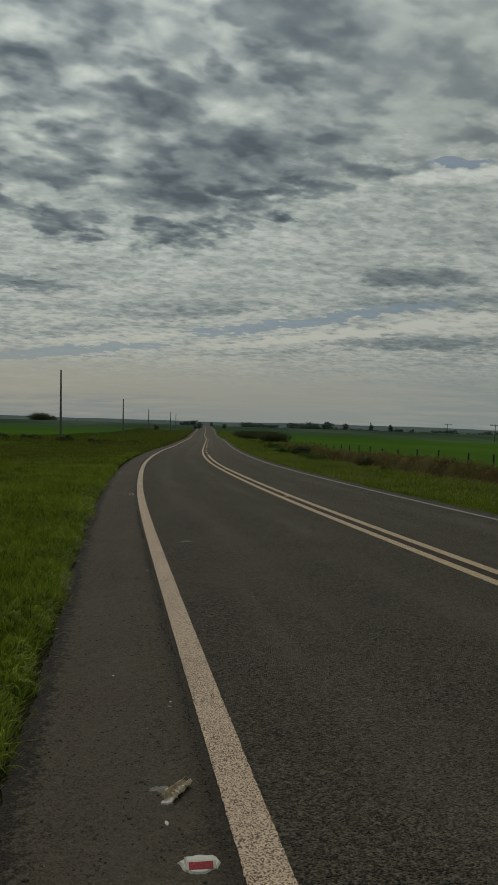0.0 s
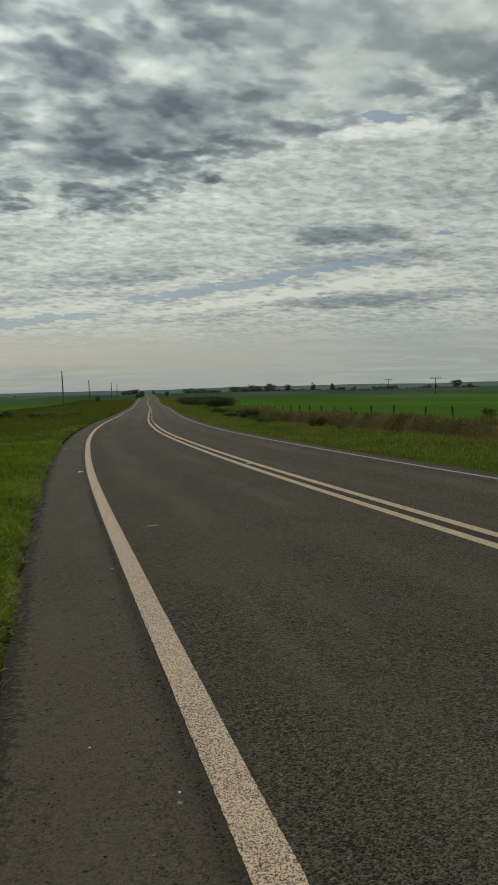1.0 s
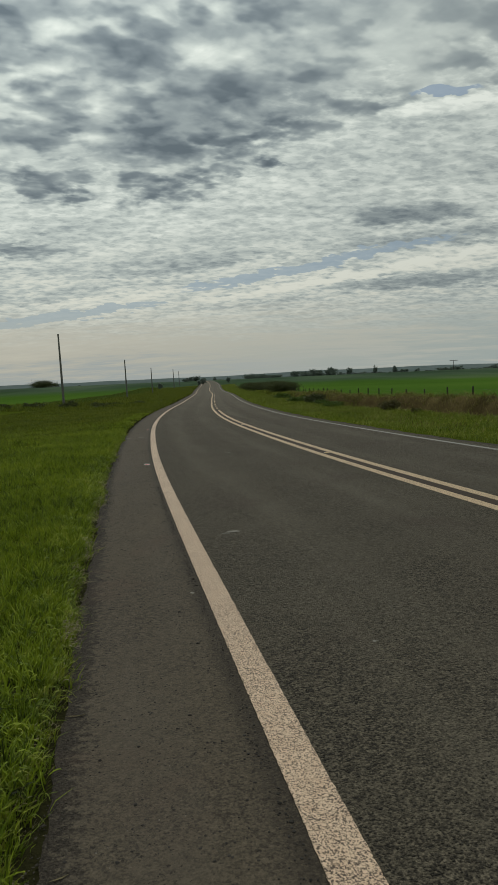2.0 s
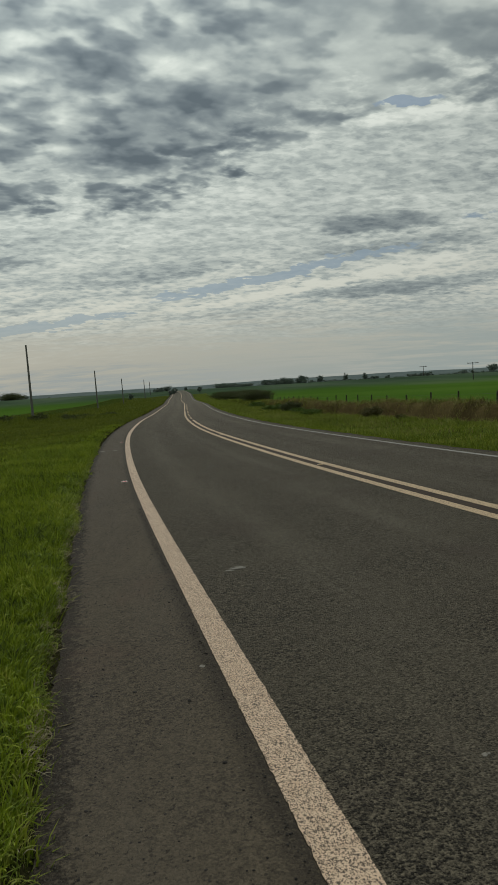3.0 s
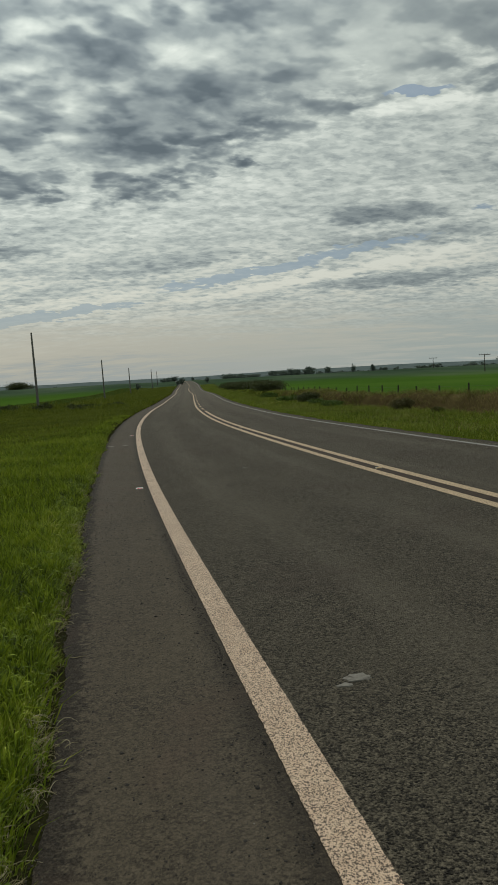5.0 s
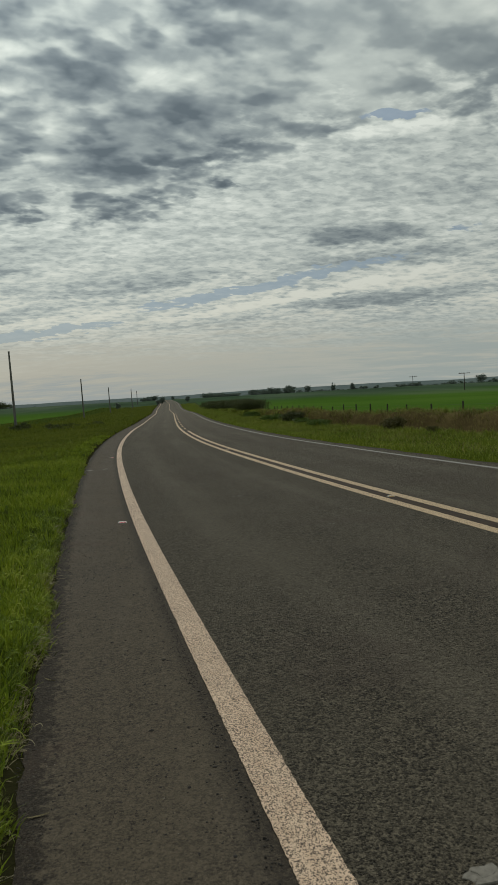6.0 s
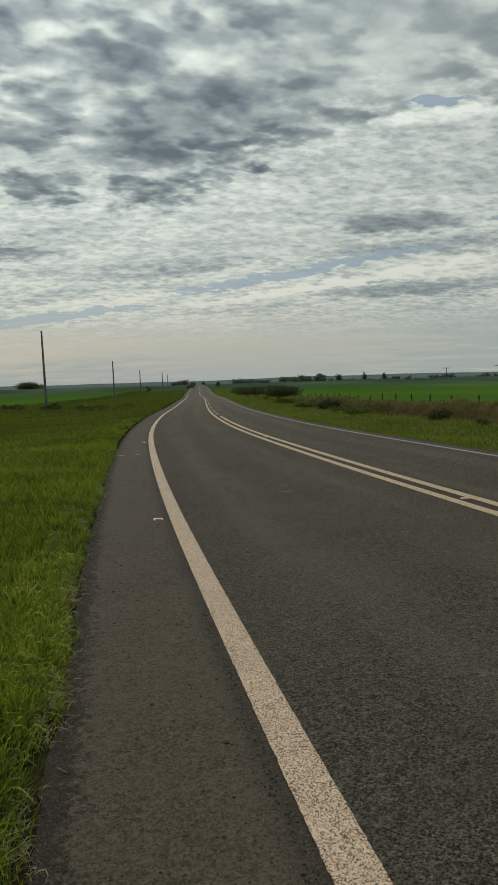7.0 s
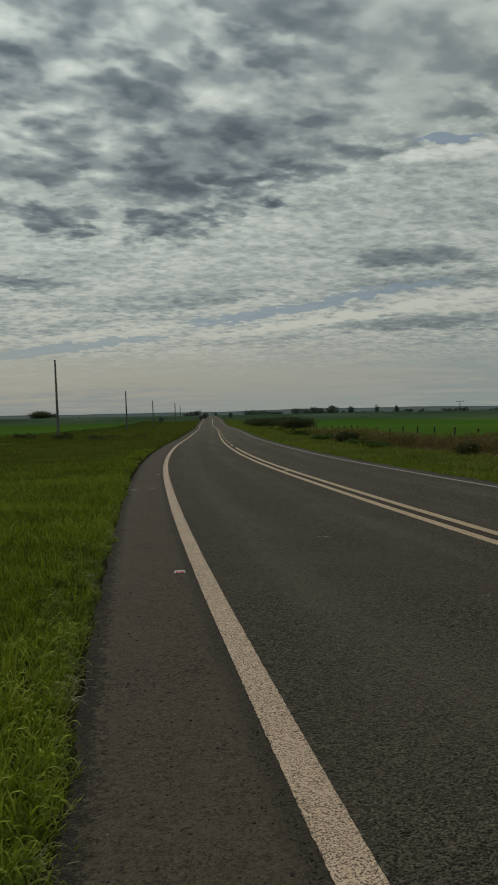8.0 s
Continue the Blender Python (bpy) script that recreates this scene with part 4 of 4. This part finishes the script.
# crumpled wrapper on the shoulder
wrap = empty("crumpled_wrapper", tuple(float(q) for q in on_road(3.42, -0.27, -0.004)), "crumpled dirty white and brown paper wrapper", "litter", "", 64)
bm = bmesh.new()
bmesh.ops.create_grid(bm, x_segments=16, y_segments=9, size=1)
rs = np.random.default_rng(12)
for v in bm.verts:
    u, q = v.co.x, v.co.y
    roll = q * 2.5
    v.co = Vector((u * 0.085, math.sin(roll) * 0.021 * (1.2 - 0.3 * u), 0.022 - math.cos(roll) * 0.020 * (1.1 - 0.2 * u))) + Vector(rs.normal(0, 0.003, 3).tolist())
    v.co.z = max(v.co.z, 0.001)
part("paper", bm, PAPER, wrap)
part("torn_flap", outline_plate([(x - 0.085, y) for x, y in blob_ring(0.03, 0.022, 11, 4, 0.4)], 0.001, 0.007), PLASTIC, wrap, "torn pale flap")

for s0, o0, rx, ry, sd in [(3.16, -0.335, 0.008, 0.020, 1), (2.62, -0.31, 0.02, 0.008, 2), (5.1, -0.55, 0.008, 0.006, 3), (4.58, -0.02 - 0.2, 0.008, 0.006, 5)]:
    ob = empty("paper_scrap", tuple(float(q) for q in on_road(s0, o0, -0.004)), "small torn white paper scrap on the shoulder", "litter", "paper scraps", 20 * sd)
    part("scrap", outline_plate(blob_ring(rx, ry, 9, sd, 0.35), 0.0, 0.004), PLASTIC, ob)
ob = empty("ash_smear", tuple(float(q) for q in on_road(3.47, -0.345, -0.005)), "faint pale smear on the shoulder beside the wrapper", "stain", "", 10)
part("smear", outline_plate(blob_ring(0.045, 0.03, 19, 33, 0.5), 0.0, 0.002), PALE_SCUFF, ob)
# pale scuffs and flakes on the lane and shoulder
for s0, o0, rx, ry, count, sd in [(11.41, 0.51, 0.09, 0.06, 9, 1), (22.25, 1.83, 0.08, 0.06, 6, 2), (18.48, 2.28, 0.035, 0.03, 2, 3), (7.5, 0.79, 0.03, 0.02, 2, 4), (4.5, 0.97, 0.03, 0.015, 2, 5),
                                  (4.5, -0.23, 0.012, 0.012, 1, 6), (9.0, -0.18, 0.018, 0.014, 1, 7)]:
    ob = empty("scuff_patch", tuple(float(q) for q in on_road(s0, o0, 0.001 if o0 > -0.16 else -0.0015 + 0.02 * (o0 + 0.16))), "small pale scuffed flakes lying on the asphalt", "flake", "pale flakes", 15 * sd)
    rs = np.random.default_rng(sd)
    for k in range(count):
        x, y, size = (rs.normal(0, 0.45) * rx, rs.normal(0, 0.45) * ry, rs.uniform(0.25, 0.6)) if count > 1 else (0, 0, 1.0)
        part("flake", outline_plate([(x + q * size, y + r * size) for q, r in blob_ring(rx, ry, 9, sd * 31 + k, 0.45)], 0.0, 0.002 + 0.0005 * k), PALE_SCUFF, ob)
for o0, rx in ((-0.86, 0.10), (-0.42, 0.07)):
    ob = empty("scuff_patch", tuple(float(q) for q in on_road(31.3, o0, -0.0015 + 0.02 * (o0 + 0.16))), "pale transverse smear across the shoulder", "flake", "pale flakes")
    part("flake", outline_plate(blob_ring(rx, 0.10, 15, int(rx * 100), 0.4), 0.0, 0.003), PALE_SCUFF, ob)

# dry blades and leaves fallen on the shoulder
rs = np.random.default_rng(15)
leaf_bm = bmesh.new()
spine = [(-0.05, 0.0015), (-0.02, 0.006), (0.015, 0.006), (0.05, 0.0012)]
ring = [[leaf_bm.verts.new((x, q * wd, 0.004 + 1.6 * x * x + (0.0015 if q else 0.0))) for q in (-1, 0, 1)] for x, wd in spine]
for a, b in zip(ring, ring[1:]):
    for k in (0, 1):
        leaf_bm.faces.new((a[k], a[k + 1], b[k + 1], b[k]))
bmesh.ops.solidify(leaf_bm, geom=list(leaf_bm.faces), thickness=0.0012)
leaf_mesh = bpy.data.meshes.new("dry_leaf")
leaf_bm.to_mesh(leaf_mesh)
leaf_bm.free()
leaf_mesh.materials.append(STRAW)
for s0, o0 in [(8.45, -0.93), (9.12, -0.94), (8.72, -0.98), (5.6, -0.93), (6.9, -0.95), (10.9, -0.97), (12.3, -0.94), (13.9, -0.95), (17.2, -0.93), (4.1, -0.95)]:
    ob = new("dry_leaf", leaf_mesh)
    p = on_road(s0, o0, -0.0015 + 0.02 * (o0 + 0.16))
    ob.matrix_world = pose(float(p[0]), float(p[1]), float(p[2]), 0, 0, rs.uniform(-40, 60)) @ Matrix.Scale(rs.uniform(0.5, 1.0), 4)
    tagged(ob, "pale dry grass blade fallen on the shoulder", "dry leaf", "fallen dry blades")

# loose stones: dark ones on the shoulder, dull mixed grit along the turf
ico = bmesh.new()
bmesh.ops.create_icosphere(ico, subdivisions=1, radius=1.0)
ico_v = np.array([v.co[:] for v in ico.verts])
ico_f = np.array([[v.index for v in f.verts] for f in ico.faces])
ico.free()
GRIT = plain("dull_grit", (0.018, 0.015, 0.012), (0.085, 0.074, 0.058), 0.92, 25.0)
rs = np.random.default_rng(9)


def stones(name, count, s_range, place_o, size, mat, label):
    v_all, f_all = [], []
    for k in range(count):
        s0 = rs.uniform(*s_range)
        o0 = place_o(s0)
        r = rs.uniform(*size) * (1.7 if rs.uniform() < 0.08 else 1.0)
        p = on_road(s0, o0, 0.0 if o0 > 0 else -0.0015 + 0.02 * (o0 + 0.16))
        v_all.append(p + ico_v * rs.uniform(0.75, 1.2, (len(ico_v), 1)) * r * np.array([rs.uniform(0.7, 1.3), rs.uniform(0.7, 1.3), rs.uniform(0.35, 0.7)]))
        f_all.append(ico_f + k * len(ico_v))
    return tagged(mesh_object(name, np.concatenate(v_all), np.concatenate(f_all).tolist(), mat), label, "gravel", kind="stuff")


stones("gravel", 2600, (1.5, 26), lambda q: -0.2 - 0.72 * rs.uniform(), (0.0028, 0.0075), PEBBLE, "scattered small dark stones on the shoulder")
stones("gravel", 4200, (1.5, 24), lambda q: float(lip_line(q)) + 0.045 + abs(rs.normal(0, 0.06)), (0.002, 0.0065), GRIT, "dull grit washed up along the turf's edge")
stones("gravel", 1300, (2.0, 16), lambda q: -0.115 - abs(rs.normal(0, 0.035)), (0.002, 0.0055), PEBBLE, "dark asphalt crumbs along the edge line")
stones("gravel", 260, (1.5, 24), lambda q: -0.2 - 0.8 * rs.uniform(), (0.0018, 0.0035), PALE_SCUFF, "few pale stone chips on the shoulder")


# ---- a car standing far down the road ----
def far_car(s, o):
    p = on_road(s, o, 0.0)
    car = empty("car", tuple(float(q) for q in p), "small white car far down the road", "car", "", -math.degrees(float(np.interp(s, st, head))))
    bm = bmesh.new()
    prof = [(-2.0, 0.3), (-2.05, 0.75), (-1.3, 0.9), (-0.6, 1.42), (0.9, 1.45), (1.6, 0.95), (2.0, 0.9), (2.05, 0.35)]
    a = [bm.verts.new((-0.82, y, z)) for y, z in prof]
    f = bm.faces.new(a)
    r = bmesh.ops.extrude_face_region(bm, geom=[f])
    bmesh.ops.translate(bm, vec=(1.64, 0, 0), verts=[v for v in r["geom"] if isinstance(v, bmesh.types.BMVert)])
    bmesh.ops.recalc_face_normals(bm, faces=bm.faces)
    bmesh.ops.bevel(bm, geom=list(bm.edges), offset=0.07, segments=2, affect="EDGES")
    part("body", bm, CAR_PAINT, car)
    bm = bmesh.new()
    bmesh.ops.create_cube(bm, size=1, matrix=Matrix.Translation((0, -0.97, 1.17)) @ Matrix.Rotation(radians(37), 4, "X") @ Matrix.Diagonal((1.3, 0.7, 0.03, 1)))
    part("windscreen", bm, DARK_GLASS, car, "dark windscreen")
    for x in (-0.75, 0.75):
        for y in (-1.3, 1.3):
            bm = bmesh.new()
            bmesh.ops.create_cone(bm, cap_ends=True, segments=16, radius1=0.31, radius2=0.31, depth=0.2, matrix=Matrix.Translation((x, y, 0.31)) @ Matrix.Rotation(radians(90), 4, "Y"))
            part("wheel", bm, RUBBER, car, "black tyre")
        bm = bmesh.new()
        bmesh.ops.create_uvsphere(bm, u_segments=10, v_segments=6, radius=0.12, matrix=Matrix.Translation((x * 0.8, -2.0, 0.68)) @ Matrix.Diagonal((1.3, 0.4, 0.8, 1)))
        part("headlight", bm, PLASTIC, car, "clear headlight")


far_car(400, 1.8)
